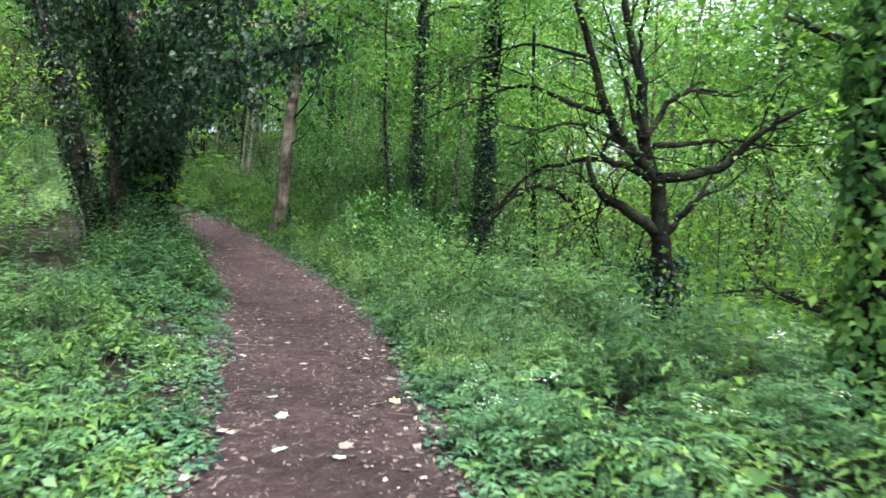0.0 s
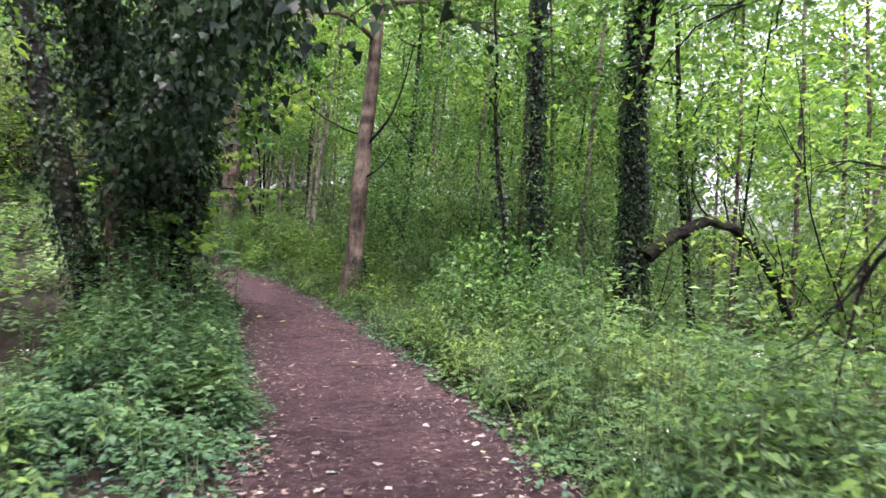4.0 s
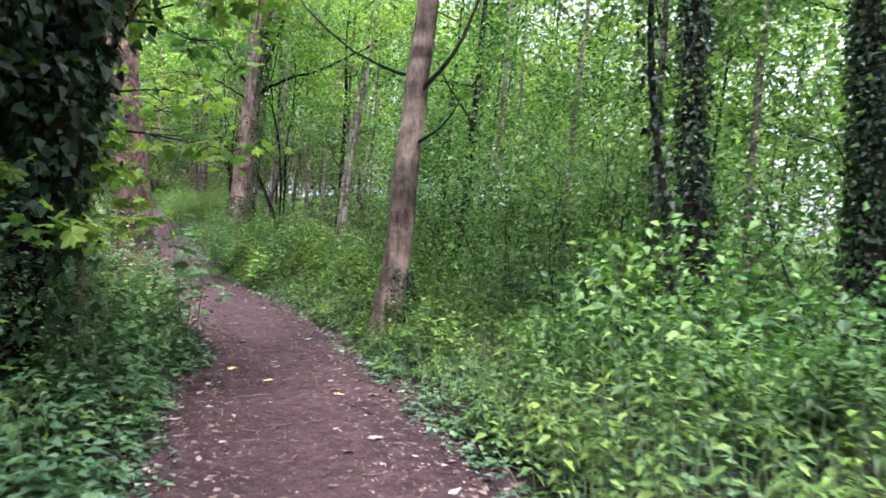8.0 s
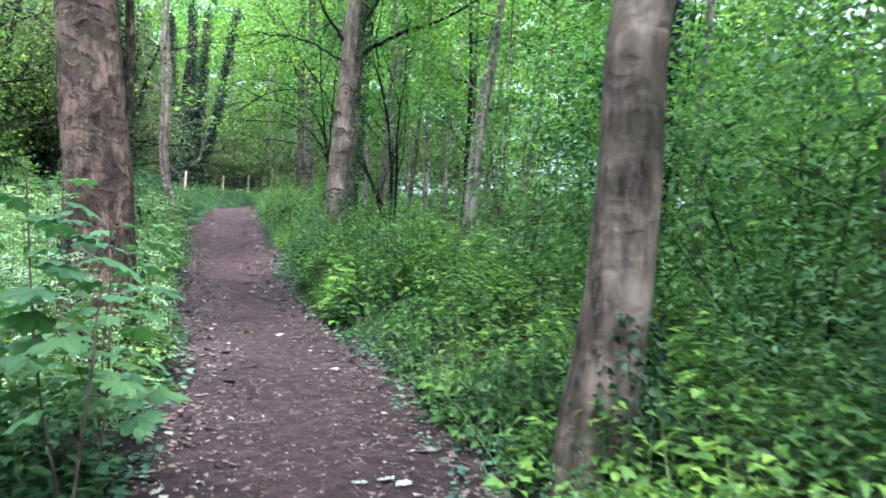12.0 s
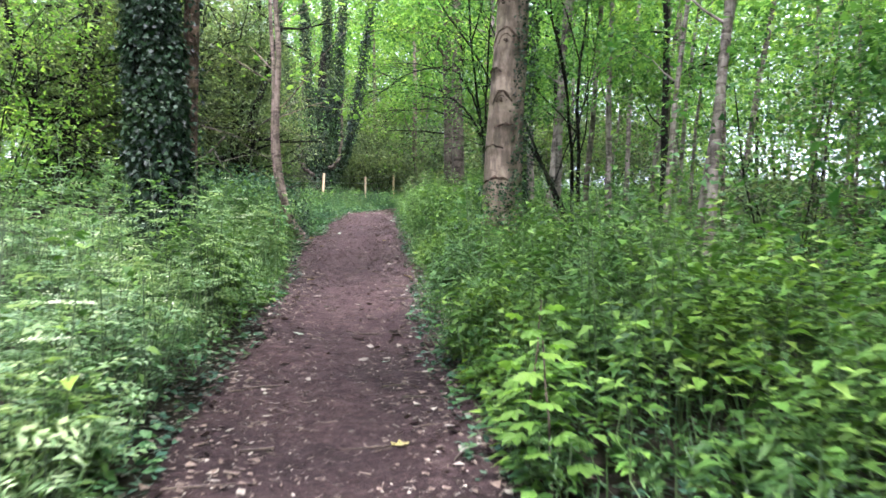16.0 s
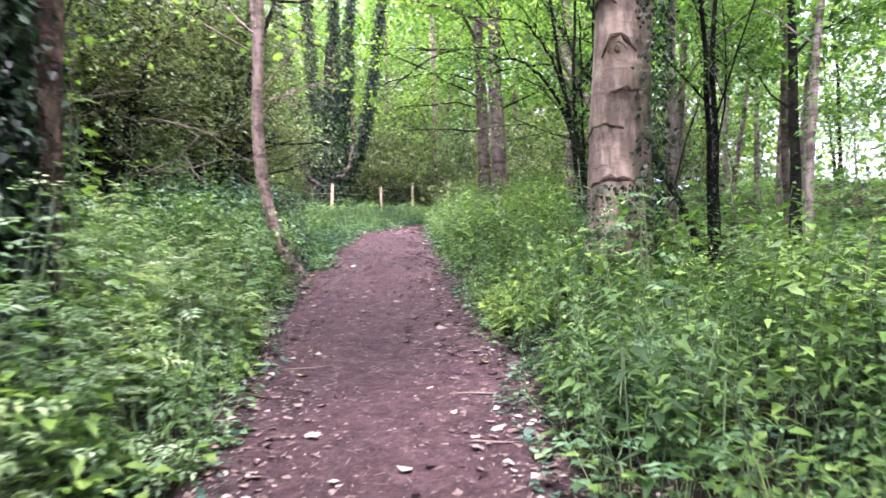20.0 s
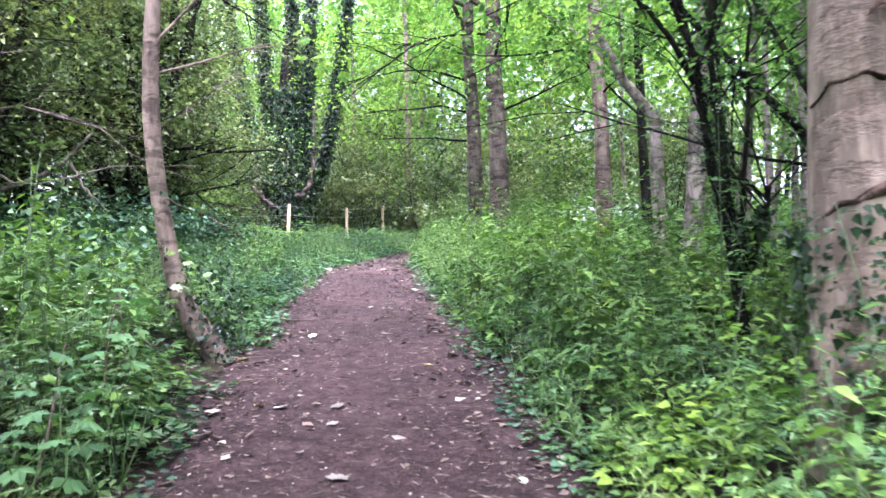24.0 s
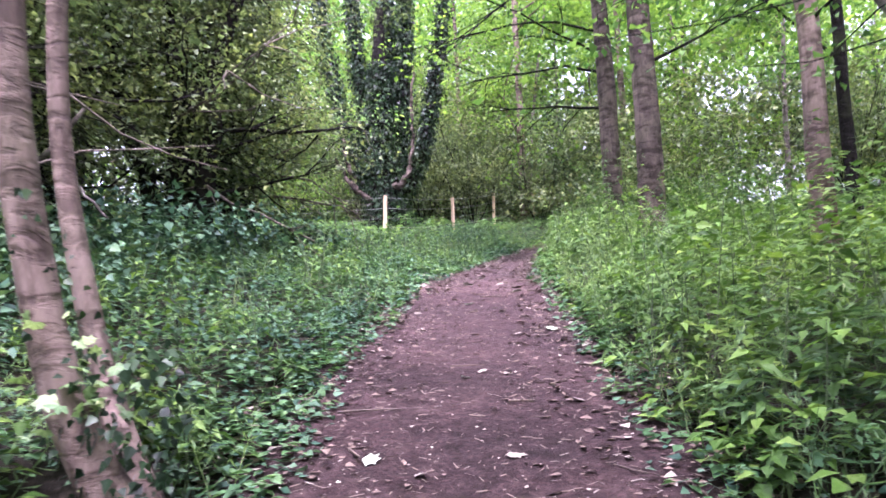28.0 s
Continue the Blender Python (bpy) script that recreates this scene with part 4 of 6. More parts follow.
def bent_tree(x, y):
    z0 = float(land(np.array(x), np.array(y)))
    base = thing("bent_tree", x, y, z0, "pale slim trunk bent sharply sideways above head height", "tree", "straight trunks by the bend")
    base.rotation_euler = (0, 0, 0.5)
    line = smooth_line(((0, 0, -0.25), (0, 0, 0.9), (0.02, 0, 1.9), (0.03, 0, 2.3), (-0.14, 0, 2.52), (-0.42, 0, 2.9), (-0.8, 0, 3.7), (-0.95, 0, 5.2), (-0.85, 0, 8.0)), 40, 0.006)
    part("trunk", Pile().add(*tube(line, flare(taper(0.115, 0.04, 40), line[:, 2]), 12, 0.05)).mesh("trunk", BARK_PALE, True), base)
    tips = []
    for h in (24, 27, 30, 33, 36, 38):
        a = rng.uniform(0, 6.28)
        wood = Pile()
        limbs_of(wood, line[h], (math.cos(a), math.sin(a), 0.5), 1.7, 0.022, 1, 0.03, tips, 0.14, 4)
        part("branch", wood.mesh("branch", BARK_PALE, True), base)
    tips, pile = np.array(tips), Pile()
    leaf_cloud(pile, tips[rng.integers(0, len(tips), 180)], 0.3, 8, 0.13, DIAMOND, 0.3)
    part("crown", pile.mesh("crown", LEAF_BRIGHT), base)
    return base


bent_tree(-14.3, 40.45)
# the dark leaning trunk down the slope
pole_tree("ivy_clad_tree", -6.5, 37.9, "dark leaning trunk wrapped in ivy down the slope", BARK_DARK, LEAF_TREE, 13, 0.13, (0.27, 0), 1800, 6.5, 2.6, 0.15, 2600, 0.75, 6, ivy_size=0.08, group="ivy-clad trees by the path")

# the ivy candelabra tree by the fence
def ivy_candelabra(x, y):
    z0 = float(land(np.array(x), np.array(y)))
    base = thing("ivy_covered_tree", x, y, z0, "dark ivy-covered tree with limbs curving up like a candelabra", "tree")
    ivy = Pile()
    for az, wide, h, r in ((3.65, 1.0, 9, 0.16), (0.5, 1.0, 9.5, 0.17), (1.7, 0.3, 10, 0.26), (0.55, 0.42, 9.5, 0.2), (3.6, 0.4, 9, 0.2)):
        z = np.linspace(-0.2, h, 22)
        bend = wide * (1 - np.exp(-np.maximum(z - 0.7, 0) / 0.7)) + 0.15 * np.maximum(z - 1.5, 0) * wide
        line = np.stack([math.cos(az) * bend, math.sin(az) * bend, z], -1)
        line += np.cumsum(rng.normal(0, 0.02, line.shape), axis=0)
        rad = taper(r, 0.06, len(line))
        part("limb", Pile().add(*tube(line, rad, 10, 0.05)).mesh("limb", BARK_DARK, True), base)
        ivy_on(ivy, line, rad, 7000, 0.08, 0.08, 0.02, 0.98)
    for pts in (((0.3, 1.2), (0.52, 1.27), (0.76, 1.6), (0.85, 2.25), (0.84, 3.2), (0.95, 4.6)), ((-0.35, 0.95), (-0.62, 1.02), (-0.95, 1.35), (-1.15, 1.8), (-1.3, 2.1)), ((-0.75, 1.12), (-0.88, 1.5), (-1.0, 2.1), (-1.05, 2.7))):
        line = smooth_line([(0.87 * a + 0.3, 0.5 * a - 0.55, b) for a, b in pts], 22, 0.025)
        part("bare_limb", Pile().add(*tube(line, taper(0.085, 0.035, 22), 9, 0.12)).mesh("bare_limb", BARK_GREY, True), base, "bare grey limb bending up out of the ivy")
    core = trunk_line(6.5, (0, 0), 12, 0.03)
    part("trunk", Pile().add(*tube(core, flare(taper(0.5, 0.12, 12), core[:, 2]), 10, 0.08)).mesh("trunk", BARK_DARK, True), base)
    ivy_on(ivy, core, taper(0.52, 0.12, 12), 9000, 0.08, 0.1, 0.0, 0.75)
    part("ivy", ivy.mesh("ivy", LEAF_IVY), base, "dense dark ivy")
    return base


ivy_candelabra(-27.3, 48.3)

# yews: dark foliage on bare tangled branches
def yew(x, y, h, wide):
    z0 = float(land(np.array(x), np.array(y)))
    base = thing("yew_tree", x, y, z0, "dark spreading yew with tangled bare lower branches", "tree")
    tips = []
    for k in range(4):
        line = trunk_line(h * 0.8, (rng.normal(0, 0.12), rng.normal(0, 0.12)), 12, 0.05) + np.array((*rng.normal(0, 0.2, 2), 0))
        part("trunk", Pile().add(*tube(line, flare(taper(0.16, 0.05, len(line)), line[:, 2]), 9, 0.1)).mesh("trunk", BARK_DARK, True), base)
        for _ in range(7):
            s = line[rng.integers(2, len(line))]
            a = rng.uniform(0, 6.28)
            wood = Pile()
            limbs_of(wood, s, (math.cos(a), math.sin(a), rng.uniform(-0.15, 0.5)), wide * rng.uniform(0.7, 1.1), 0.045, 2, 0.02, tips, 0.16, 4)
            part("branch", wood.mesh("branch", BARK_DARK, True), base)
    for _ in range(3):
        a = rng.uniform(-1.6, 0.6)
        wood = Pile()
        limbs_of(wood, (0.3 * math.cos(a), 0.3 * math.sin(a), rng.uniform(0.8, 2.2)), (math.cos(a), math.sin(a), rng.uniform(-0.1, 0.3)), wide * 1.25, 0.03, 1, 0.02, [], 0.2, 4)
        part("dead_branch", wood.mesh("dead_branch", BARK_DEAD, True), base, "bare pale dead branch")
    tips = np.array(tips)
    tips = tips[tips[:, 2] > 0.55]
    n = 560
    c = tips[rng.integers(0, len(tips), n)]
    u = unit(rng.normal(0, 1, (n, 3))) * rng.uniform(0.3, 1.0, (n, 1)) * np.array((wide, wide, h * 0.48)) + np.array((0, 0, h * 0.56))
    c = np.concatenate([c, u[u[:, 2] > 1.1]])
    cloud = Pile()
    leaf_cloud(cloud, c, 0.34, 28, 0.085, SLIVER, 0.6)
    part("crown", cloud.mesh("crown", LEAF_YEW), base, "dark feathery sprays of needles")
    return base


for yx, yy_, yh, yw in ((-23.5, 38.6, 6.5, 2.0), (-25.0, 41.2, 6.0, 1.6), (-25.2, 37.8, 7.0, 2.3), (-23.0, 35.2, 6.5, 2.5), (-22.3, 32.2, 6.5, 2.5)):
    yew(yx, yy_, yh, yw)

# pale dead bough propped on the bank in front of the yews
dead = thing("dead_bough", -22.9, 35.0, float(land(np.array(-22.9), np.array(35.0))), "pale bare dead bough propped on the bank", "branch")
for pts, r in ((((0, 0, -0.05), (0.7, 0.4, 0.55), (1.7, 0.9, 1.0), (1.95, 1.0, 1.4)), 0.04), (((1.7, 0.9, 1.0), (1.85, 0.95, 0.7), (2.15, 1.1, 0.25)), 0.025), (((0.7, 0.4, 0.55), (0.9, 0.3, 0.95), (1.0, 0.2, 1.5)), 0.018)):
    line = smooth_line(pts, 12, 0.02)
    part("limb", Pile().add(*tube(line, taper(r, r * 0.5, 12), 7, 0.1)).mesh("limb", BARK_PALE, True), dead)

# woodland behind: a few kinds of pole tree and shrub, repeated
def kinds(maker, count):
    return [maker(k) for k in range(count)]


def far_pole(k):
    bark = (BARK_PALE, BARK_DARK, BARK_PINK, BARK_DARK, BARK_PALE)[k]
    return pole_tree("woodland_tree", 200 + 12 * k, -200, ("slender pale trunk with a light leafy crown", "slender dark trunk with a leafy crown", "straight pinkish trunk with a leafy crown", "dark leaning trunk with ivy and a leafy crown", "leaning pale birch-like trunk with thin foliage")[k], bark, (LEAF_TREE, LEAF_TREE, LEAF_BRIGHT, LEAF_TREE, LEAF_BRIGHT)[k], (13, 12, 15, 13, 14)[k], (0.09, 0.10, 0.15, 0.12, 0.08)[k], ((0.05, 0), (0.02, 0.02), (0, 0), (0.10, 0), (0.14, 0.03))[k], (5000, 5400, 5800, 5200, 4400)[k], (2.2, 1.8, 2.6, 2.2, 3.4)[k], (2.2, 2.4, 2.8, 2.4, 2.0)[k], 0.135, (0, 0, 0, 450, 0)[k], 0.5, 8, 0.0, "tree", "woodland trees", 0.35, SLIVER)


def far_shrub(k):
    return shrub_stems("woodland_shrub", 200 + 12 * k, -230, ("feathery green hazel shrub of many stems", "dense dark green hawthorn shrub", "bright green leafy young maple shrub")[k], BARK_DARK, (LEAF_HAZEL, LEAF_YEW, LEAF_BRIGHT)[k], (3.6, 3.2, 3.8)[k], 6, 0.02, 0.42, (4600, 4200, 3600)[k], (0.088, 0.09, 0.11)[k], (SLIVER, SLIVER, SLIVER)[k], 0, "shrub", 1, 0.5)


def drop_copy(ob, x, y, turn, scale):
    z = float(land(np.array(x), np.array(y)))
    c = copy_thing(ob, pose(x, y, z, 0, 0, math.degrees(turn)))
    c.scale = (scale, scale, scale)
    return c


def slim_pole(k):
    return pole_tree("slender_tree", 200 + 12 * k, -215, ("slender pale leaning trunk, bare to its high thin crown", "slender grey upright trunk, bare to its high thin crown", "thin dark trunk, bare to its high thin crown")[k], (BARK_PALE, BARK_GREY, BARK_DARK)[k], (LEAF_BRIGHT, LEAF_TREE, LEAF_TREE)[k], (15, 14, 13)[k], (0.075, 0.065, 0.05)[k], ((0.2, 0.03), (0.07, 0), (0.14, -0.02))[k], 1800, (4.5, 4.0, 3.5)[k], 2.0, 0.13, 0, 0, 5, 0.0, "tree", "slender trunks in the wood", 0.2, SLIVER)


poles, shrubs, slims = kinds(far_pole, 5), kinds(far_shrub, 3), kinds(slim_pole, 3)


def plant_wood(objects, spots):
    for ob, (x, y, turn, scale) in zip(objects, spots):
        drop_copy(ob, x, y, turn, scale)


# chosen trunks that stand out
for k, x, y, turn, s in ((4, -8.6, 32.7, 0.0, 1.0), (3, -5.9, 33.2, 0.3, 0.8), (0, -4.0, 30.4, 0.0, 1.0), (3, -4.7, 28.4, 0.2, 0.9), (0, -12.2, 36.6, 0.4, 0.9), (4, -10.7, 39.8, 0.0, 1.0), (0, -12.4, 41.0, 5.9, 1.0), (1, -15.6, 46.0, 1.0, 1.2), (0, 8.0, 18.8, 0.0, 1.0), (4, -11.8, 46.9, 0.2, 1.0), (1, 3.0, 24.0, 2.0, 1.0)):
    drop_copy(poles[k], x, y, turn, s)

taken = [(-7.1, 16.4), (-4.7, 21.2), (-0.7, 21.2), (1.0, 20.7), (2.8, 9.5), (3.1, 5.5), (-9.0, 22.4), (-12, 33.4), (-13.7, 28), (-12.7, 34.7), (-16.5, 33.7), (-19.6, 45.6), (-18.0, 43.4), (-15.5, 41.9), (-14.2, 40.7), (-6.5, 37.9), (-27.3, 48.3), (-22.3, 39.3), (-24.6, 42.4), (-20.6, 35.3)]


def free_spot(y_lo, y_hi, d_lo, d_hi, gap):
    for _ in range(200):
        y = rng.uniform(y_lo, y_hi)
        d = rng.uniform(d_lo, d_hi)
        x = float(spine(np.array(y))) + d / float(lean_cos(np.array(y)))
        if (x + 22.5) ** 2 + (y - 50) ** 2 > 36 and all((x - a) ** 2 + (y - b) ** 2 > gap * gap for a, b in taken) and min(abs(float(side(np.array(x), np.array(yy)))) + abs(yy - y) * 0.4 for yy in np.linspace(y - 4, y + 4, 9)) > 2.4:
            taken.append((x, y))
            return x, y
    return None


def open_slope(x, y):
    """Down the slope by the arched bough the wood stands thin, and its crowns begin high."""
    way = math.atan2(x + 1.0, y - 4.0)
    return 0.1 < way < 0.5 and 12 < y < 46


for y_lo, y_hi, d_lo, d_hi, count, gap in ((22, 60, 7, 22, 24, 2.4), (4, 24, 10, 24, 26, 2.3), (0, 50, 26, 55, 10, 3.0), (2, 60, -26, -7, 26, 2.6), (54, 66, -18, 5, 10, 2.2), (54, 90, -30, 6, 20, 2.4), (30, 60, -34, -12, 14, 2.6), (-14, 4, -14, -4, 6, 3), (-14, 4, 5, 14, 6, 3)):
    for _ in range(count):
        spot = free_spot(y_lo, y_hi, d_lo, d_hi, gap)
        if spot:
            k = int(rng.choice(5, p=(0.26, 0.2, 0.14, 0.16, 0.24))) if d_lo > 0 else int(rng.choice(5, p=(0.15, 0.3, 0.3, 0.15, 0.1)))
            turn, size = rng.uniform(-0.5, 0.5) if d_lo > 0 else rng.uniform(0, 6.28), rng.uniform(0.8, 1.25)
            drop_copy(slims[k % 3] if open_slope(*spot) else poles[k], *spot, turn, size)
for y_lo, y_hi, d_lo, d_hi, count, gap, probs in ((22, 35, 6.5, 14, 10, 1.8, (0.75, 0.05, 0.2)), (12, 24, 8, 14, 5, 1.8, (0.8, 0.0, 0.2)), (0, 46, 15, 32, 30, 2.2, (0.6, 0.2, 0.2)), (-2, 12, 8, 14, 5, 2.0, (0.8, 0.0, 0.2)), (4, 30, -14, -5.5, 15, 1.6, (0.45, 0.05, 0.5)), (51, 62, -18, 4, 36, 1.3, (0.05, 0.92, 0.03)), (62, 76, -22, 4, 14, 1.8, (0.3, 0.3, 0.4)), (30, 48, -14, -6, 10, 1.8, (0.3, 0.6, 0.1)), (-12, 3, -10, -5.5, 6, 1.6, (0.5, 0.1, 0.4)), (-12, 4, 4.5, 10, 6, 1.6, (0.5, 0.1, 0.4))):
    for _ in range(count):
        spot = free_spot(y_lo, y_hi, d_lo, d_hi, gap)
        if spot:
            drop_copy(shrubs[int(rng.choice(3, p=probs))], *spot, rng.uniform(0, 6.28), rng.uniform(0.75, 1.3))
for y_lo, y_hi, d_lo, d_hi, count, gap in ((20, 46, 4.5, 20, 36, 1.3), (38, 58, 6, 22, 16, 1.5), (10, 24, 8, 20, 16, 1.3)):
    for _ in range(count):
        spot = free_spot(y_lo, y_hi, d_lo, d_hi, gap)
        if spot:
            k, turn, size = int(rng.choice(3, p=(0.6, 0.22, 0.18))), rng.uniform(-1.2, 1.2), rng.uniform(0.7, 1.25)
            if size > 0.95 or not open_slope(*spot):
                drop_copy(slims[k], *spot, turn, size)
for x, y, k, s in ((-6.6, 16.0, 0, 0.34), (-7.1, 17.0, 0, 0.36), (-3.3, 23.6, 0, 0.75), (-2.3, 22.4, 0, 0.8), (-1.4, 23.8, 0, 0.9)):
    drop_copy(shrubs[k], x, y, rng.uniform(0, 6.28), s)
for ob in (*poles, *shrubs, *slims):
    for o in (*ob.children_recursive, ob):
        bpy.data.objects.remove(o)

# leafy bushes in the verge
for x, y, h, n, leaf, mat, text in ((-1.55, 17.9, 1.25, 2600, 0.095, LEAF_BUSH, "bright green leafy bush in the verge"), (-0.75, 17.2, 1.15, 2200, 0.095, LEAF_BUSH, "bright green leafy bush in the verge"), (-2.3, 19.2, 0.9, 1500, 0.085, LEAF_BUSH, "low bright green bush in the verge"), 
                              (-2.6, 24.6, 2.4, 2600, 0.1, LEAF_TREE, "dark green young beech with layered sprays"), (-1.6, 22.9, 2.6, 2800, 0.1, LEAF_TREE, "dark green young beech with layered sprays"), (-3.4, 25.8, 2.2, 2400, 0.1, LEAF_TREE, "dark green young beech with layered sprays"), (0.4, 23.6, 3.0, 2800, 0.11, LEAF_TREE, "dark green young beech with layered sprays"), (-4.6, 27.6, 2.4, 2400, 0.1, LEAF_TREE, "dark green young beech with layered sprays")):
    shrub_stems("leafy_bush", x, y, text, BARK_DARK, mat, h, 6, 0.014, 0.2 if h < 1.5 else 0.3, n, leaf, OVATE if h < 1.5 else DIAMOND, 0, "shrub", 1, 0.45)

# ---- plants beside the path ----
RIGHT_H = ([-10, 5, 8, 11, 14, 17, 19, 21, 25, 27, 30, 32, 34, 38, 60], [0.4, 0.42, 0.5, 0.6, 0.75, 0.85, 0.45, 0.5, 0.55, 0.85, 0.9, 0.8, 0.78, 0.85, 0.6])
LEFT_H = ([-10, 5, 8, 12, 14, 18, 20, 22, 25, 28, 30, 32, 34, 40, 60], [0.4, 0.36, 0.34, 0.45, 1.05, 1.15, 0.9, 0.75, 0.9, 0.95, 0.8, 0.8, 0.5, 0.36, 0.4])


# the verge grows in clumps, each with its own height and kind
mound_y = rng.uniform(-8, 52, 1500)
mound_off = rng.choice((-1, 1), 1500) * (0.1 + 4.6 * rng.uniform(0, 1, 1500) ** 1.3)
mound_d = mound_off + np.sign(mound_off) * half_width(mound_y)
MOUND_X, MOUND_Y = spine(mound_y) + mound_d / lean_cos(mound_y), mound_y
MOUND_H, MOUND_R, MOUND_KIND = rng.uniform(0.45, 1.5, 1500), rng.uniform(0.28, 0.7, 1500), rng.uniform(0, 1, 1500)


def mounds(x, y):
    """For each plant: the height that its clump gives it, and the clump's kind, from 0 to 1."""
    near, gap = np.zeros(len(x), dtype=int), np.full(len(x), 1e9)
    for lo in range(0, len(x), 4000):
        q = slice(lo, lo + 4000)
        d2 = (x[q, None] - MOUND_X[None]) ** 2 + (y[q, None] - MOUND_Y[None]) ** 2
        near[q] = d2.argmin(1)
        gap[q] = d2.min(1)
    tall = MOUND_H[near] * np.clip(1.15 - 0.6 * gap / MOUND_R[near] ** 2, 0.42, 1.15)
    return tall, MOUND_KIND[near]


def verge_spots(count, y_lo, y_hi, hand, reach, power=1.6, clear=0.0, bare=True, kind=None):
    """Plant feet at the path's side, thickest near it. hand: 1 right, -1 left."""
    y = rng.uniform(y_lo, y_hi, count)
    off = clear + reach * rng.uniform(0, 1, count) ** power
    off = off + (0.16 * ((y > 20) & (y < 28)) if hand < 0 else 0)
    d = hand * (half_width(y) * (0.93 + 0.13 * wave(y, np.full(count, hand * 3.0), 1.7, 3.0)) + off)
    x = spine(y) + d / lean_cos(y)
    h = np.interp(y, *(RIGHT_H if hand > 0 else LEFT_H)) * np.clip(0.32 + 0.75 * off, 0.3, 1) * (1 + 0.2 * wave(x, y, 2.3, 6.0))
    tall, sort = mounds(x, y)
    h = h * tall
    keep = rng.random(count) < 0.85 + 0.5 * wave(x, y, 3.1, 8.0)
    if kind:
        keep &= ((sort > kind[0]) & (sort < kind[1])) | (rng.random(count) < 0.18)
    keep &= (x + 16.35) ** 2 + (y - 33.6) ** 2 > 0.3
    if hand < 0 and bare:
        keep &= (off > 1.1) | (y < 5.5) | (y > 12.0) | (rng.random(count) < 0.22 + 0.4 * (wave(x, y, 1.9, 4.0) > 0.1))
    return x[keep], y[keep], h[keep]


def herbs(pile, x, y, h, levels, leaf, template=OVATE, spread=0.10, tiers=False):
    """Leafy plants: leaves up a stem, most of them high up. tiers: in pairs, each pair across the one below."""
    n = len(x)
    z = land(x, y)
    k = np.repeat(np.arange(n), levels)
    lean = rng.normal(0, 0.16, (n, 2))
    hh = h * rng.uniform(0.55, 1.25, n)
    if tiers:
        step = np.tile(np.arange(levels), n)
        u = 0.36 + 0.64 * ((step // 2 + 0.6) / (levels / 2)) ** 0.8 + rng.normal(0, 0.015, len(k))
        a = rng.uniform(0, 2 * math.pi, n)[k] + (step % 2) * math.pi + (step // 2 % 2) * math.pi / 2 + rng.normal(0, 0.25, len(k))
        r, dip = np.full(len(k), 0.02), rng.uniform(-0.42, 0.18, len(k))
    else:
        u = rng.uniform(0.0, 1.0, len(k)) ** 0.5 * 0.92 + 0.08
        a = rng.uniform(0, 2 * math.pi, len(k))
        r, dip = spread * (1.1 - 0.5 * u) * rng.uniform(0.2, 1.0, len(k)), rng.uniform(-0.35, 0.3, len(k))
    at = np.stack([x[k] + lean[k, 0] * u * hh[k] + np.cos(a) * r, y[k] + lean[k, 1] * u * hh[k] + np.sin(a) * r, z[k] + u * hh[k]], -1)
    axis = np.stack([np.cos(a), np.sin(a), dip], -1)
    size = leaf * (np.sin(np.clip(u, 0, 1) * 2.5 + 0.45) * 0.75 + 0.4 if tiers else 1.2 - 0.45 * u)
    v, f = scatter(template, at, axis, size * rng.uniform(0.75, 1.25, len(k)), None, 0.22)
    pile.add(v, f)
    return np.stack([x, y, z], -1), np.stack([x + lean[:, 0] * hh, y + lean[:, 1] * hh, z + hh], -1)


def stalks(pile, lo, hi, width=0.006):
    """Thin three-sided stems between two sets of points."""
    n = len(lo)
    tri = np.array([(1, 0, 0), (-0.5, 0.87, 0), (-0.5, -0.87, 0)]) * width
    v = np.concatenate([lo[:, None] + tri[None], hi[:, None] + tri[None] * 0.5], axis=1).reshape(-1, 3)
    f = np.array([(0, 1, 4, 3), (1, 2, 5, 4), (2, 0, 3, 5)])
    pile.add(v, [(f[None] + (np.arange(n) * 6)[:, None, None]).reshape(-1, 4)])


def stuff(name, pile, mat, label, category):
    return tagged(new(name, pile.mesh(name, mat)), label, category, kind="stuff")


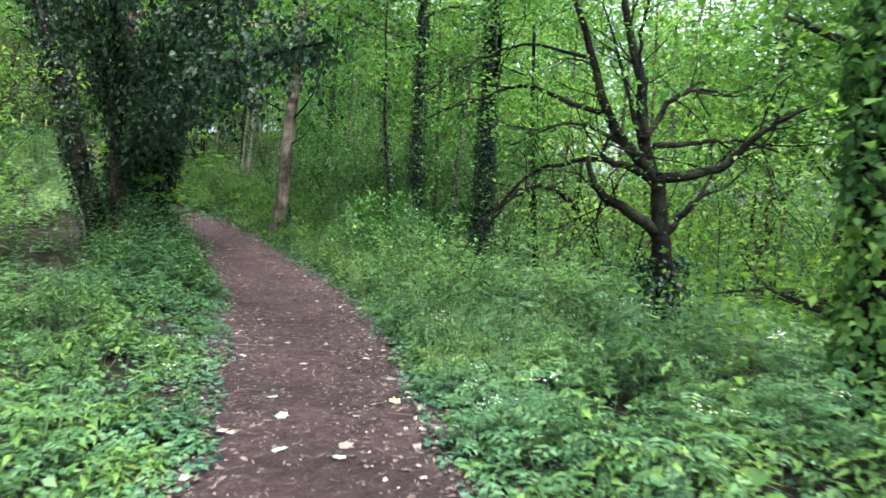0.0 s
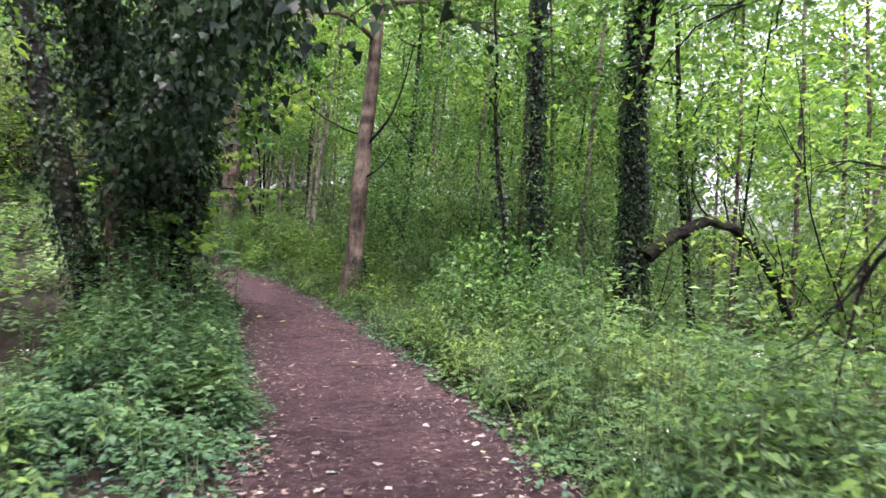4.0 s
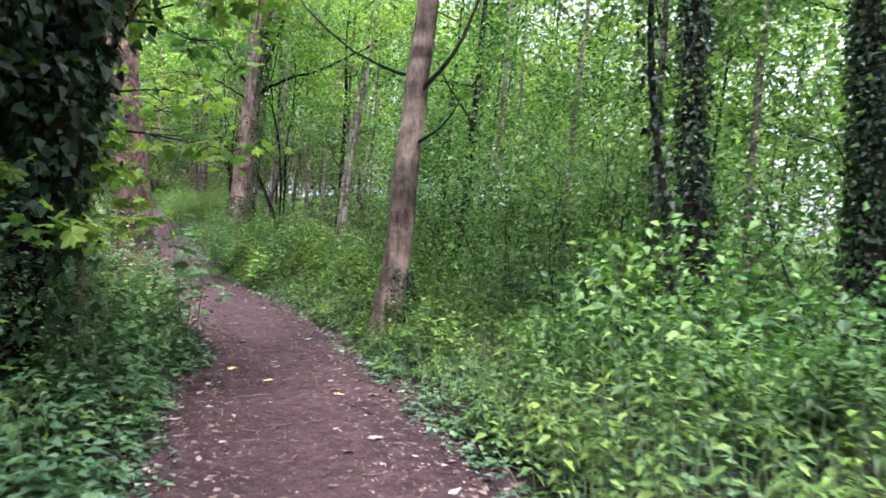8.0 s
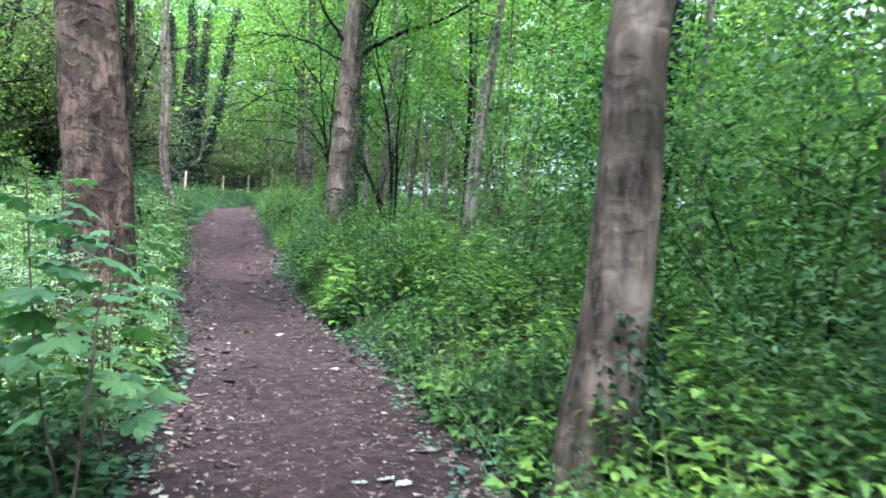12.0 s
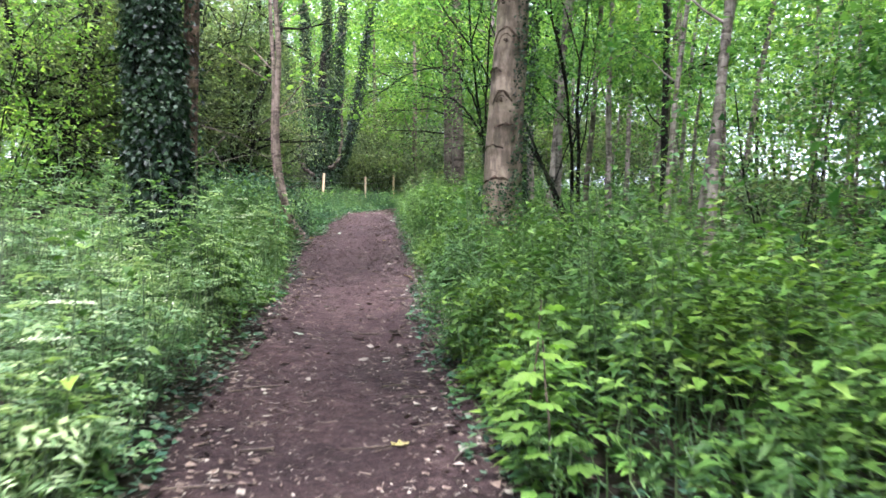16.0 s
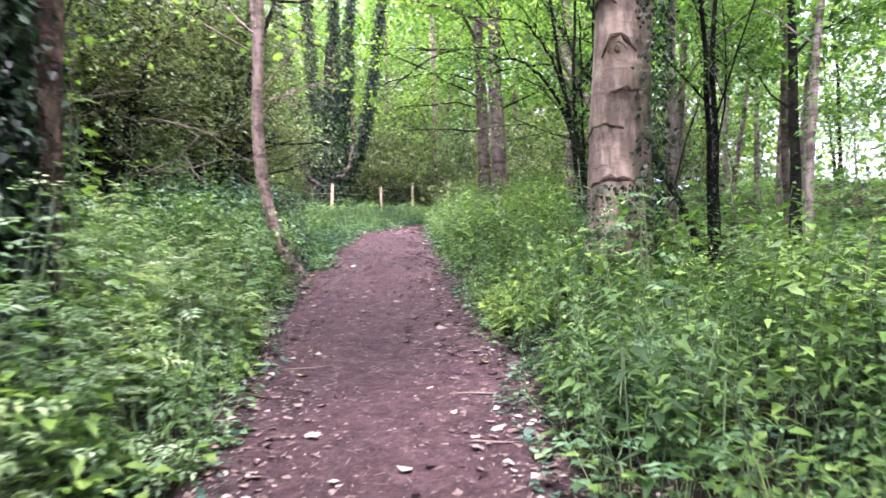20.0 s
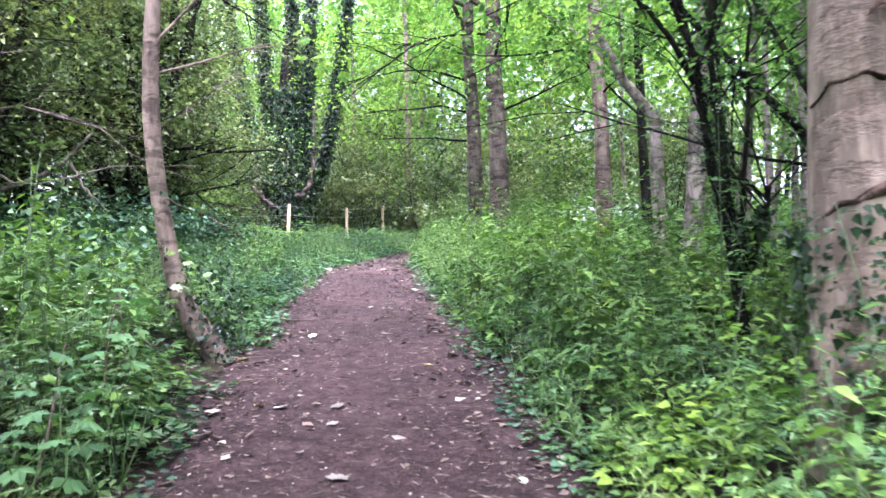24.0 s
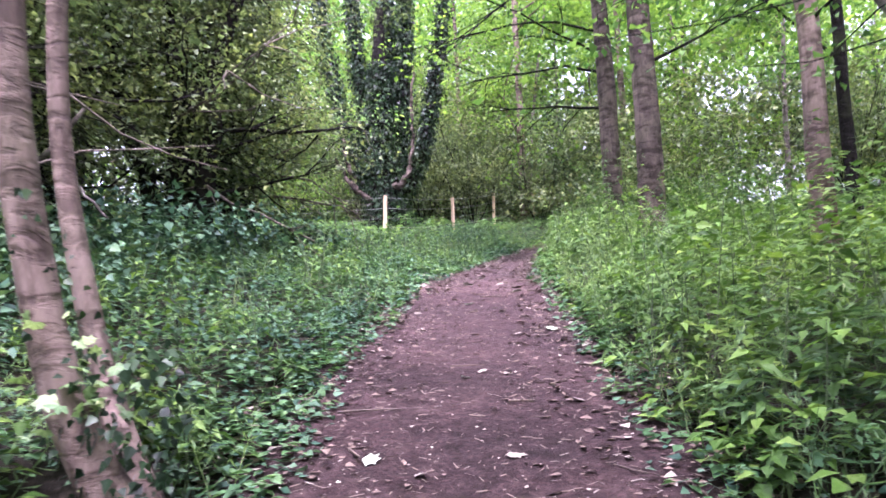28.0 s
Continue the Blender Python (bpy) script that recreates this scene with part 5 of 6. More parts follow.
nettle, fresh, elder, parsley, chervil, carpet, stem_pile, flower, scrub = Pile(), Pile(), Pile(), Pile(), Pile(), Pile(), Pile(), Pile(), Pile()
for hand in (1, -1):
    # nettles, all along
    for n, lo, hi, reach, clear, levels, template, leaf in ((3300, 3, 27, 2.3, 0.1, 14, TOOTHED, 0.115), (1700, 27, 36, 2.3, 0.2, 16, TOOTHED, 0.12), (1500, 36, 48, 2.6, 0.1, 12, TOOTHED, 0.11), (2400, 2, 50, 5.0, 2.2, 10, DIAMOND, 0.125), (500, -10, 3, 3.0, 0.1, 10, DIAMOND, 0.12)):
        x, y, h = verge_spots(n, lo, hi, hand, reach, 1.2, clear, True, (0.0, 0.62))
        few = (hand > 0) | (y < 10) | ((y > 31.5) & (y < 34)) | (rng.random(len(x)) < 0.35)
        x, y, h = x[few], y[few], h[few]
        lo_p, hi_p = herbs(nettle, x, y, h * 1.12, levels, leaf, template, tiers=True)
        stalks(stem_pile, lo_p[::2], hi_p[::2])
    # low broad leaves at the edge
    x, y, h = verge_spots(3400, 0, 48, hand, 1.3, 1.4, -0.02)
    low = (((y < 20) | (y > 32)) & ((hand < 0) | (rng.random(len(x)) < 0.5))) | (rng.random(len(x)) < 0.3)
    x, y, h = x[low], y[low], h[low]
    herbs(elder, x, y, np.clip(h * 0.7, 0.12, 0.45), 8, 0.085, DIAMOND)
    if hand < 0:
        x, y, h = verge_spots(1900, 10.5, 20.5, hand, 2.0, 1.1, 0.1)
        herbs(elder, x, y, h * 1.05, 13, 0.11, OVATE)
    # ivy and small leaves on the soil
    n = 23000
    x, y, h = verge_spots(n, 2, 46, hand, 2.6, 1.5, -0.12, False)
    n = len(x)
    a = rng.uniform(0, 6.28, n)
    at = np.stack([x, y, land(x, y) + rng.uniform(0.015, 0.12, n)], -1)
    v, f = scatter(IVY, at, np.stack([np.cos(a), np.sin(a), rng.uniform(-0.2, 0.4, n)], -1), 0.047 * rng.uniform(0.6, 1.5, n), None, 0.4)
    carpet.add(v, f)
    # scrub further into the wood
    x, y, h = verge_spots(5200, -6, 66, hand, 17.0, 1.0, 3.0)
    herbs(scrub, x, y, h * 1.1, 16, 0.21, SLIVER, 0.25)
    x, y, h = verge_spots(2600, -20, 75, hand, 34.0, 1.0, 16.0)
    herbs(scrub, x, y, h * 1.5, 14, 0.5, SLIVER, 0.7)
# bright low bed behind the sycamore, and the fresh growth further on
for n, lo, hi, hand, reach, leaf in ((2000, 19.5, 28, 1, 3.2, 0.12), (1900, 33, 50, 1, 3.0, 0.115), (700, 26, 34, 1, 2.5, 0.1), (450, 20, 30, -1, 2.2, 0.12), (650, 27, 34, -1, 2.4, 0.11)):
    x, y, h = verge_spots(n, lo, hi, hand, reach, 1.1, 0.1, True, (0.3, 0.85))
    herbs(fresh, x, y, h * 1.1, 10, leaf)
# cow parsley
for n, lo, hi, hand, reach in ((1700, 20.5, 32, -1, 2.8), (280, 2, 10, 1, 3.5), (280, 27, 36, 1, 3.0), (1100, 4, 13, 1, 4.0), (420, 0, 13, -1, 4.0)):
    x, y, h = verge_spots(n, lo, hi, hand, reach, 1.2, 0.2, True, (0.35, 1.0) if hand < 0 else (0.55, 1.0))
    lo_p, hi_p = herbs(parsley if hand < 0 and lo > 15 else chervil, x, y, h * 1.1, 9, 0.2, FROND, 0.13)
    stalks(stem_pile, lo_p, hi_p)
    pick = rng.random(len(x)) < (0.03 if hi < 13 else 0.1)
    top = hi_p[pick]
    for _ in range(14):
        at = top + rng.normal(0, 0.045, top.shape) * np.array((1, 1, 0.3)) + np.array((0, 0, 0.03))
        v, f = scatter(DIAMOND, at, rng.normal(0, 1, at.shape) * np.array((1, 1, 0.2)), np.full(len(at), 0.022), None, 0.3)
        flower.add(v, f)
bank = Pile()
x, y, h = verge_spots(3200, 33.5, 50, -1, 4.6, 1.0, 0.05, False)
herbs(bank, x, y, np.clip(h * 0.9, 0.12, 0.5), 11, 0.085, OVATE, 0.16)
mx, my = rng.uniform(-23.5, -18.6, 240), rng.uniform(34.2, 41, 240)
wide_of = side(mx, my) < -2.6
mx, my = mx[wide_of], my[wide_of]
leaf_cloud(bank, np.stack([mx, my, land(mx, my) + rng.uniform(0.1, 0.75, len(mx))], -1), 0.28, 36, 0.085, IVY, 0.5)
stuff("ivy_bank", bank, LEAF_BANK, "dark blue-green ivy and low plants over the bank", "ivy")
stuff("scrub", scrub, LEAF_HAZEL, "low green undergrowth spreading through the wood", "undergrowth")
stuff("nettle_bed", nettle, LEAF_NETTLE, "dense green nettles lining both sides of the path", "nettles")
stuff("fresh_herb_bed", fresh, LEAF_FRESH, "bright yellow-green leafy plants in low beds", "plants")
stuff("ground_elder_bed", elder, LEAF_ELDER, "low pale-green broad leaves along the path edge", "plants")
stuff("chervil_bed", chervil, LEAF_ELDER, "soft feathery green plants in the verge", "plants")
stuff("cow_parsley_bed", parsley, LEAF_PARSLEY, "feathery pale-green cow parsley beside the path", "plants")
stuff("cow_parsley_flowers", flower, FLOWER, "small white flower heads above the cow parsley", "flowers")
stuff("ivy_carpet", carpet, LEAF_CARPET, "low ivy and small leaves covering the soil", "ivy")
stuff("plant_stems", stem_pile, STEM_GREEN, "thin green stems among the plants", "stems")

sprigs = Pile()
for n, lo, hi, hand, reach, length in ((1300, 33, 45, 1, 2.4, 0.5), (500, 26, 33, 1, 2.4, 0.5), (700, 6, 14, 1, 3.4, 0.5), (500, 20, 36, -1, 1.8, 0.5), (300, 18, 26, 1, 2.5, 0.4)):
    x, y, h = verge_spots(n, lo, hi, hand, reach, 1.2, 0.1)
    n = len(x)
    a = rng.uniform(0, 6.28, n)
    t = rng.uniform(0.1, 0.9, n)
    at = np.stack([x, y, land(x, y) + 0.4 * h * rng.uniform(0, 1, n)], -1)
    v, f = scatter(SPRIG, at, np.stack([np.cos(a) * t, np.sin(a) * t, np.ones(n)], -1), length * rng.uniform(0.6, 1.25, n), None, 0.5)
    sprigs.add(v, f)
stuff("cleavers", sprigs, LEAF_SPRIG, "pale feathery cleavers scrambling through the verge", "cleavers")

grass = Pile()
for n, lo, hi, hand, reach, length in ((3200, 6, 18, 1, 4.5, 0.65), (3000, 5, 14, -1, 3.0, 0.4), (3600, 32, 48, 1, 3.0, 0.5), (6000, 36, 56, -1, 4.0, 0.5), (2500, 22, 32, -1, 2.0, 0.6), (2500, 18, 32, 1, 3.0, 0.6), (1000, 32, 40, 1, 0.6, 0.22)):
    x, y, h = verge_spots(n, lo, hi, hand, reach, 1.2, 0.1)
    n = len(x)
    a = rng.uniform(0, 6.28, n)
    at = np.stack([x, y, land(x, y) - 0.02], -1)
    v, f = scatter(BLADE, at, np.stack([np.cos(a) * 0.7, np.sin(a) * 0.7, np.ones(n)], -1), length * rng.uniform(0.5, 1.25, n), np.stack([np.cos(a), np.sin(a), np.zeros(n)], -1), 0.3)
    grass.add(v, f)
stuff("long_grass", grass, GRASS, "tall seeding grass among the nettles", "grass")

# ---- foliage of the wood in the distance ----
def far_foliage(name, mat, label, count, y_lo, y_hi, d_lo, d_hi, z_lo, z_hi, per=60, leaf=0.34, wide=1.1):
    y = rng.uniform(y_lo, y_hi, count)
    d = rng.uniform(d_lo, d_hi, count)
    x = spine(np.clip(y, -30, 80)) + d
    # a clearing opens down the slope behind the arched bough
    way, far = np.arctan2(x + 1.0, y - 4.0), np.hypot(x + 1.0, y - 4.0)
    lift = z_lo + (z_hi - z_lo) * rng.uniform(0, 1, count) ** 0.9
    keep = (way < 0.16) | (way > 0.6) | (far > 60) | (rng.random(count) < np.where(lift > 5.5, 0.95, np.where(far < 22, 0.08, 0.25)))
    x, y, z = x[keep], y[keep], (land(x, y) + lift)[keep]
    count = len(x)
    pile = Pile()
    leaf_cloud(pile, np.stack([x, y, z], -1), wide * rng.uniform(0.45, 1.0, count).repeat(per)[:, None], per, leaf * 0.8, SLIVER, 0.35)
    stuff(name, pile, mat, label, "foliage")


far_foliage("far_woodland_foliage", LEAF_BRIGHT, "sunlit green foliage of the wood beyond the fence", 1500, 58, 84, -36, 4, 1.0, 20, 80, 0.42, 1.5)
far_foliage("dark_bush_foliage", LEAF_YEW, "dark brownish-green bushes behind the fence", 300, 52.5, 60, -16, 5, 0.1, 3.8, 80, 0.2, 0.75)
far_foliage("far_hedge_foliage", LEAF_YEW, "dense dark green foliage of bushes beyond the fence", 300, 56, 70, -34, 4, 0.3, 5.5, 80, 0.3, 1.2)
far_foliage("far_woodland_foliage", LEAF_BRIGHT, "bright green foliage of the wood in the distance", 620, -4, 60, -36, -15, 0.5, 15, 70, 0.36, 1.6)
far_foliage("far_woodland_foliage", LEAF_TREE, "green foliage of trees down the slope", 700, 4, 60, 15, 38, 1.5, 20, 60, 0.34, 1.5)
far_foliage("far_woodland_foliage", LEAF_TREE, "green foliage of tree tops above the bend", 80, 50, 60, -12, 10, 5.5, 13)

far_foliage("far_woodland_foliage", LEAF_TREE, "hazy green wood far beyond the fence", 340, 84, 104, -60, 0, 0.5, 24, 60, 0.9, 2.2)
far_foliage("far_woodland_foliage", LEAF_TREE, "hazy green wood far up the bank", 420, -10, 84, -60, -36, 0.5, 20, 60, 0.9, 2.2)


# trunkless leaf clumps overhead, mostly unseen, added to shade path and verges
def shade_canopy(label, count, y_lo, y_hi, d_lo, d_hi, z_lo, z_hi):
    far_foliage("canopy_foliage", LEAF_TREE, label, count, y_lo, y_hi, d_lo, d_hi, z_lo, z_hi, 60, 0.3, 1.0)


shade_canopy("leaf clumps added overhead to shade the start of the path", 150, -10, 16, -6, 6, 8.5, 13)
shade_canopy("leaf clumps added overhead to shade the middle of the path", 85, 16, 32, -5, 6, 9, 13.5)
shade_canopy("leaf clumps added overhead to shade the rise of the path", 34, 32, 46, -5, 5, 9, 13.5)
shade_canopy("leaf clumps added overhead to shade the bend of the path", 80, 46, 60, -10, 7, 8.5, 14)
far_foliage("far_yew_foliage", LEAF_YEW, "drooping dark green foliage behind the fence", 300, 40, 57, -17, -8.5, 0.2, 7, 80, 0.2, 1.1)
far_foliage("far_woodland_foliage", LEAF_BRIGHT, "bright green foliage of young trees up the bank", 250, 14, 34, -17, -6.5, 0.8, 9, 80, 0.13, 0.9)
far_foliage("far_woodland_foliage", LEAF_BRIGHT, "green foliage of young trees down the slope", 260, 10, 36, 8, 18, 2.0, 11, 60, 0.2, 1.1)

far_foliage("far_woodland_foliage", LEAF_BRIGHT, "pale green foliage of trees low on the slope", 190, 14, 42, 15, 27, 1.0, 10, 60, 0.28, 1.0)
far_foliage("far_woodland_foliage", LEAF_TREE, "green foliage of tall trees far down the slope", 150, 28, 52, 14, 32, 4.5, 16, 70, 0.38, 1.6)
far_foliage("far_woodland_foliage", LEAF_TREE, "green foliage of trees beyond the slender trunks", 130, 26, 46, 18, 32, 1.0, 14, 60, 0.36, 1.5)
far_foliage("far_woodland_foliage", LEAF_BRIGHT, "light green foliage among the slender trunks", 480, 34, 64, 9, 26, 0.4, 14, 60, 0.22, 1.2)
far_foliage("far_woodland_foliage", LEAF_TREE, "thin green foliage low among the slender trunks", 120, 30, 52, 7, 14, 0.3, 4.5, 50, 0.15, 0.9)
far_foliage("far_yew_foliage", LEAF_YEW, "dark green bushes low on the bank under the yews", 170, 26, 48, -24, -12, 0.1, 4.5, 70, 0.24, 1.2)
far_foliage("beech_foliage", LEAF_BUSH, "dark green layered sprays of young beeches", 170, 21, 32, 4.6, 9, 0.6, 6.5, 110, 0.13, 0.95)
far_foliage("far_woodland_foliage", LEAF_TREE, "hazy green wood far down the slope", 300, 30, 84, 34, 52, 0.5, 13, 60, 0.9, 2.4)
# more clumps added overhead, to keep light off the ivy tree
shade_canopy("leaf clumps added overhead to shade the ivy tree by the fence", 60, 45, 53, -11, -2, 8.5, 13)

far_foliage("far_woodland_foliage", LEAF_TREE, "hazy green wood far beyond the slender trunks", 380, 60, 84, 10, 30, 0.3, 11, 60, 0.75, 2.0)

far_foliage("far_woodland_foliage", LEAF_TREE, "green foliage of small trees among the slender trunks", 120, 40, 56, 8, 16, 1.5, 9, 60, 0.2, 1.2)

# ---- single plants that stand out ----
def leaf_mesh(name, template, mat, bend=0.25):
    tv, tf = template
    v = tv.copy()
    v[:, 2] -= bend * v[:, 1] ** 2
    return raw_mesh(name, v, [np.array(f) for f in tf], [mat])


def single_plant(name, x, y, label, category, height, leaf_me, leaves, leaf_size, stem_mat=STEM_GREEN, stem_r=0.006, head_me=None, heads=0, group="", start=0.15, reach=0.05):
    z0 = float(land(np.array(x), np.array(y)))
    base = thing(name, x, y, z0, label, category, group)
    line = curve_points((0, 0, -0.03), (rng.normal(0, 0.1), rng.normal(0, 0.1), 1), height, 7, 0, 0.05)
    part("stem", Pile().add(*tube(line, taper(stem_r, stem_r * 0.4, len(line)), 6)).mesh("stem", stem_mat, True), base)
    for k in range(leaves):
        spur = reach if leaves <= 40 else reach * rng.uniform(0.15, 1.3)
        u = start + (1 - start) * (k + 0.5) / leaves
        p = np.array([np.interp(u * (len(line) - 1), np.arange(len(line)), line[:, c]) for c in range(3)])
        a = k * 2.4 + rng.uniform(-0.3, 0.3)
        ob = part("leaf", leaf_me, base)
        size = leaf_size * (1.15 - 0.5 * u) * rng.uniform(0.8, 1.2)
        ob.location = p + np.array((math.cos(a) * spur, math.sin(a) * spur, -0.12 * spur))
        ob.rotation_euler = (rng.uniform(-0.2, 0.35), rng.normal(0, 0.2), a - math.pi / 2)
        ob.scale = (size, size, size)
    for k in range(heads):
        a = k * 2.1
        ob = part("flower_head", head_me, base, "flat white flower head")
        ob.location = line[-1] + np.array((math.cos(a) * 0.06, math.sin(a) * 0.06, 0.02))
    return base


SAPLING_LEAF = leaf_mesh("leaf", LOBED, LEAF_ELDER)
SAPLING_BRIGHT = leaf_mesh("leaf", LOBED, LEAF_BRIGHT)
NETTLE_LEAF = leaf_mesh("leaf", OVATE, LEAF_NETTLE)
NETTLE_LIGHT = leaf_mesh("leaf", OVATE, LEAF_FRESH)
FROND_LEAF = leaf_mesh("leaf", FROND, LEAF_PARSLEY)
umbel = Pile()
u_at = rng.normal(0, 0.02, (46, 3)) * np.array((1, 1, 0.15))
umbel.add(*scatter(DIAMOND, u_at, rng.normal(0, 1, (46, 3)) * np.array((1, 1, 0.2)), np.full(46, 0.011), None, 0.3))
UMBEL = umbel.mesh("flower_head", FLOWER)
for x, y, h, bright in ((-6.95, 20.15, 1.5, False), (-7.3, 20.6, 1.3, False), (-14.6, 29.2, 2.6, True), (-9.9, 31.5, 1.2, True), (-10.1, 31.9, 1.0, True), (-15.6, 31.9, 0.9, False), (-15.2, 31.3, 0.8, False), (-8.3, 25.6, 0.9, True), (-8.0, 25.2, 0.8, True), (-16.4, 32.8, 0.8, False), (-5.2, 14.2, 1.2, False), (-5.5, 14.9, 1.4, False), (-4.95, 13.4, 0.9, False), (-5.8, 15.5, 1.6, True)):
    single_plant("maple_sapling", x, y, "bright young maple sapling with broad lobed leaves" if bright else "young maple sapling with broad green lobed leaves", "sapling", h, SAPLING_BRIGHT if bright else SAPLING_LEAF, 20, 0.15, BARK_PINK, 0.009, None, 0, "maple saplings", 0.3, 0.09)
for x, y, h in ((-6.4, 16.3, 2.9), (-6.75, 17.1, 2.9), (-7.3, 18.3, 2.8), (-7.4, 17.5, 3.3)):
    young = single_plant("young_maple", x, y, "tall young maple with tiers of bright broad lobed leaves", "sapling", h, SAPLING_BRIGHT, 24, 0.16, BARK_PINK, 0.016, None, 0, "young maples by the path", 0.4, 0.12)
    tips = []
    for k in range(8):
        wood, a = Pile(), k * 2.4
        limbs_of(wood, (0, 0, h * (0.42 + 0.065 * k)), (math.cos(a), math.sin(a), 0.45), 0.7 - 0.04 * k, 0.007, 1, 0.05, tips, 0.12, 3)
        part("branch", wood.mesh("branch", BARK_PINK, True), young)
    tips, pile = np.array(tips), Pile()
    leaf_cloud(pile, tips[rng.integers(0, len(tips), 90)], 0.13, 4, 0.14, LOBED, 0.35)
    part("crown", pile.mesh("crown", LEAF_BRIGHT), young)
maple = thing("maple_tree", -6.6, 17.5, float(land(np.array(-6.6), np.array(17.5))), "young maple leaning out over the path, upper lobed leaves coloured darker for shade", "tree")
line = smooth_line(((0, 0, -0.1), (0.05, -0.05, 1.4), (0.3, -0.2, 2.7), (0.8, -0.5, 3.9), (1.1, -0.8, 4.8)), 18, 0.012)
part("trunk", Pile().add(*tube(line, taper(0.05, 0.018, 18), 9, 0.06)).mesh("trunk", BARK_PINK, True), maple)
# the upper leaves' backlit shade is put into a darker leaf colour
for mat, lo, count, size in ((LEAF_BRIGHT, 7, 95, 0.14), (LEAF_BUSH, 10, 120, 0.15)):
    tips = []
    for k in range(7):
        a, wood = -1.9 + 0.62 * k, Pile()
        limbs_of(wood, line[lo + k % 5], (math.cos(a), math.sin(a), 0.3), rng.uniform(0.9, 1.4), 0.016, 1, 0.04, tips, 0.12, 4)
        part("branch", wood.mesh("branch", BARK_DARK, True), maple)
    tips, pile = np.array(tips), Pile()
    leaf_cloud(pile, tips[rng.integers(0, len(tips), count)], 0.16, 4, size, LOBED, 0.3)
    tagged(part("crown", pile.mesh("crown", mat), maple), kind="stuff")
for x, y, h in ((-6.5, 19.5, 1.6), (-6.75, 19.8, 1.75)):
    single_plant("maple_sapling", x, y, "young maple sapling with large drooping blue-green leaves", "sapling", h, SAPLING_LEAF, 26, 0.23, BARK_PINK, 0.009, None, 0, "maple saplings", 0.45, 0.16)
protos = [single_plant("nettle_plant", 200, -250 - k, "tall green nettle with toothed leaves at the path edge", "nettle", 0.75 + 0.12 * k, (NETTLE_LEAF, NETTLE_LIGHT, NETTLE_LEAF)[k], 16, 0.1, group="nettles at the path edge") for k in range(3)]
parsleys = [single_plant("cow_parsley_plant", 210, -250 - k, "cow parsley with feathery leaves and white flower heads", "cow parsley", 0.8 + 0.2 * k, FROND_LEAF, 6, 0.28, STEM_GREEN, 0.005, UMBEL, 3, "flowering cow parsley", 0.05, 0.04) for k in range(2)]
for kinds_, n, lo, hi, flanks in ((protos, 60, 12, 40, (1, 1, -1)), (protos, 36, 31, 45, (1, 1, -1)), (parsleys, 18, 21, 31, (-1, -1, -1))):
    for k in range(n):
        y = rng.uniform(lo, hi)
        hand = flanks[k % 3]
        d = hand * (float(half_width(np.array(y))) + rng.uniform(0.25, 1.5))
        x = float(spine(np.array(y))) + d / float(lean_cos(np.array(y)))
        drop_copy(kinds_[k % len(kinds_)], x, y, rng.uniform(0, 6.28), rng.uniform(0.7, 1.1))
for ob in (*protos, *parsleys):
    for o in (*ob.children_recursive, ob):
        bpy.data.objects.remove(o)

# ---- fence ----
fence = thing("fence", -26.25, 46.85, float(land(np.array(-26.25), np.array(46.85))), "wire fence on new pale timber posts beside the path", "fence")
feet = ((-26.25, 46.85), (-26.72, 50.6), (-27.35, 54.0), (-27.75, 57.6), (-28.05, 61.3))
heads = []
for k, (x, y) in enumerate(feet):
    z = float(land(np.array(x), np.array(y)))
    bm = bmesh.new()
    bmesh.ops.create_cone(bm, cap_ends=True, segments=10, radius1=0.055, radius2=0.05, depth=1.45)
    bmesh.ops.bevel(bm, geom=[e for e in bm.edges if e.calc_face_angle(0) > 0.9], offset=0.01, segments=2, affect="EDGES")
    me = bpy.data.meshes.new("post")
    bm.to_mesh(me)
    bm.free()
    me.materials.append(POST_MAT)
    post = part("post", me, fence)
    post.location = (x + 26.25, y - 46.85, z - fence.location.z + 0.38)
    post.rotation_euler = (rng.normal(0, 0.02), 0.07 if k == 0 else rng.normal(0, 0.02), 0)
    heads.append(np.array((x + 26.25, y - 46.85, z - fence.location.z)))
first = heads[0] + np.array((-2.6, -2.6, -0.1))
for h in (1.05, 0.78, 0.52, 0.28):
    pts = []
    line = [first, *heads]
    for a, b in zip(line[:-1], line[1:]):
        for u in np.linspace(0, 1, 6, endpoint=False):
            pts.append(a * (1 - u) + b * u + np.array((0.06, 0, h - 0.03 * math.sin(math.pi * u))))
    part("wire", Pile().add(*tube(np.array(pts), np.full(len(pts), 0.004), 5)).mesh("wire", WIRE_MAT), fence)

# ---- litter on the path ----
def fallen_mesh(k, mat):
    tv, tf = LOBED if k % 2 == 0 else OVATE
    v = tv.copy()
    v[:, 1] -= 0.45
    curl = rng.uniform(0.1, 0.5)
    v[:, 2] = curl * (v[:, 0] ** 2 + 0.6 * v[:, 1] ** 2) + rng.normal(0, 0.03, len(v))
    return raw_mesh("fallen_leaf", v, [np.array(f) for f in tf], [mat])


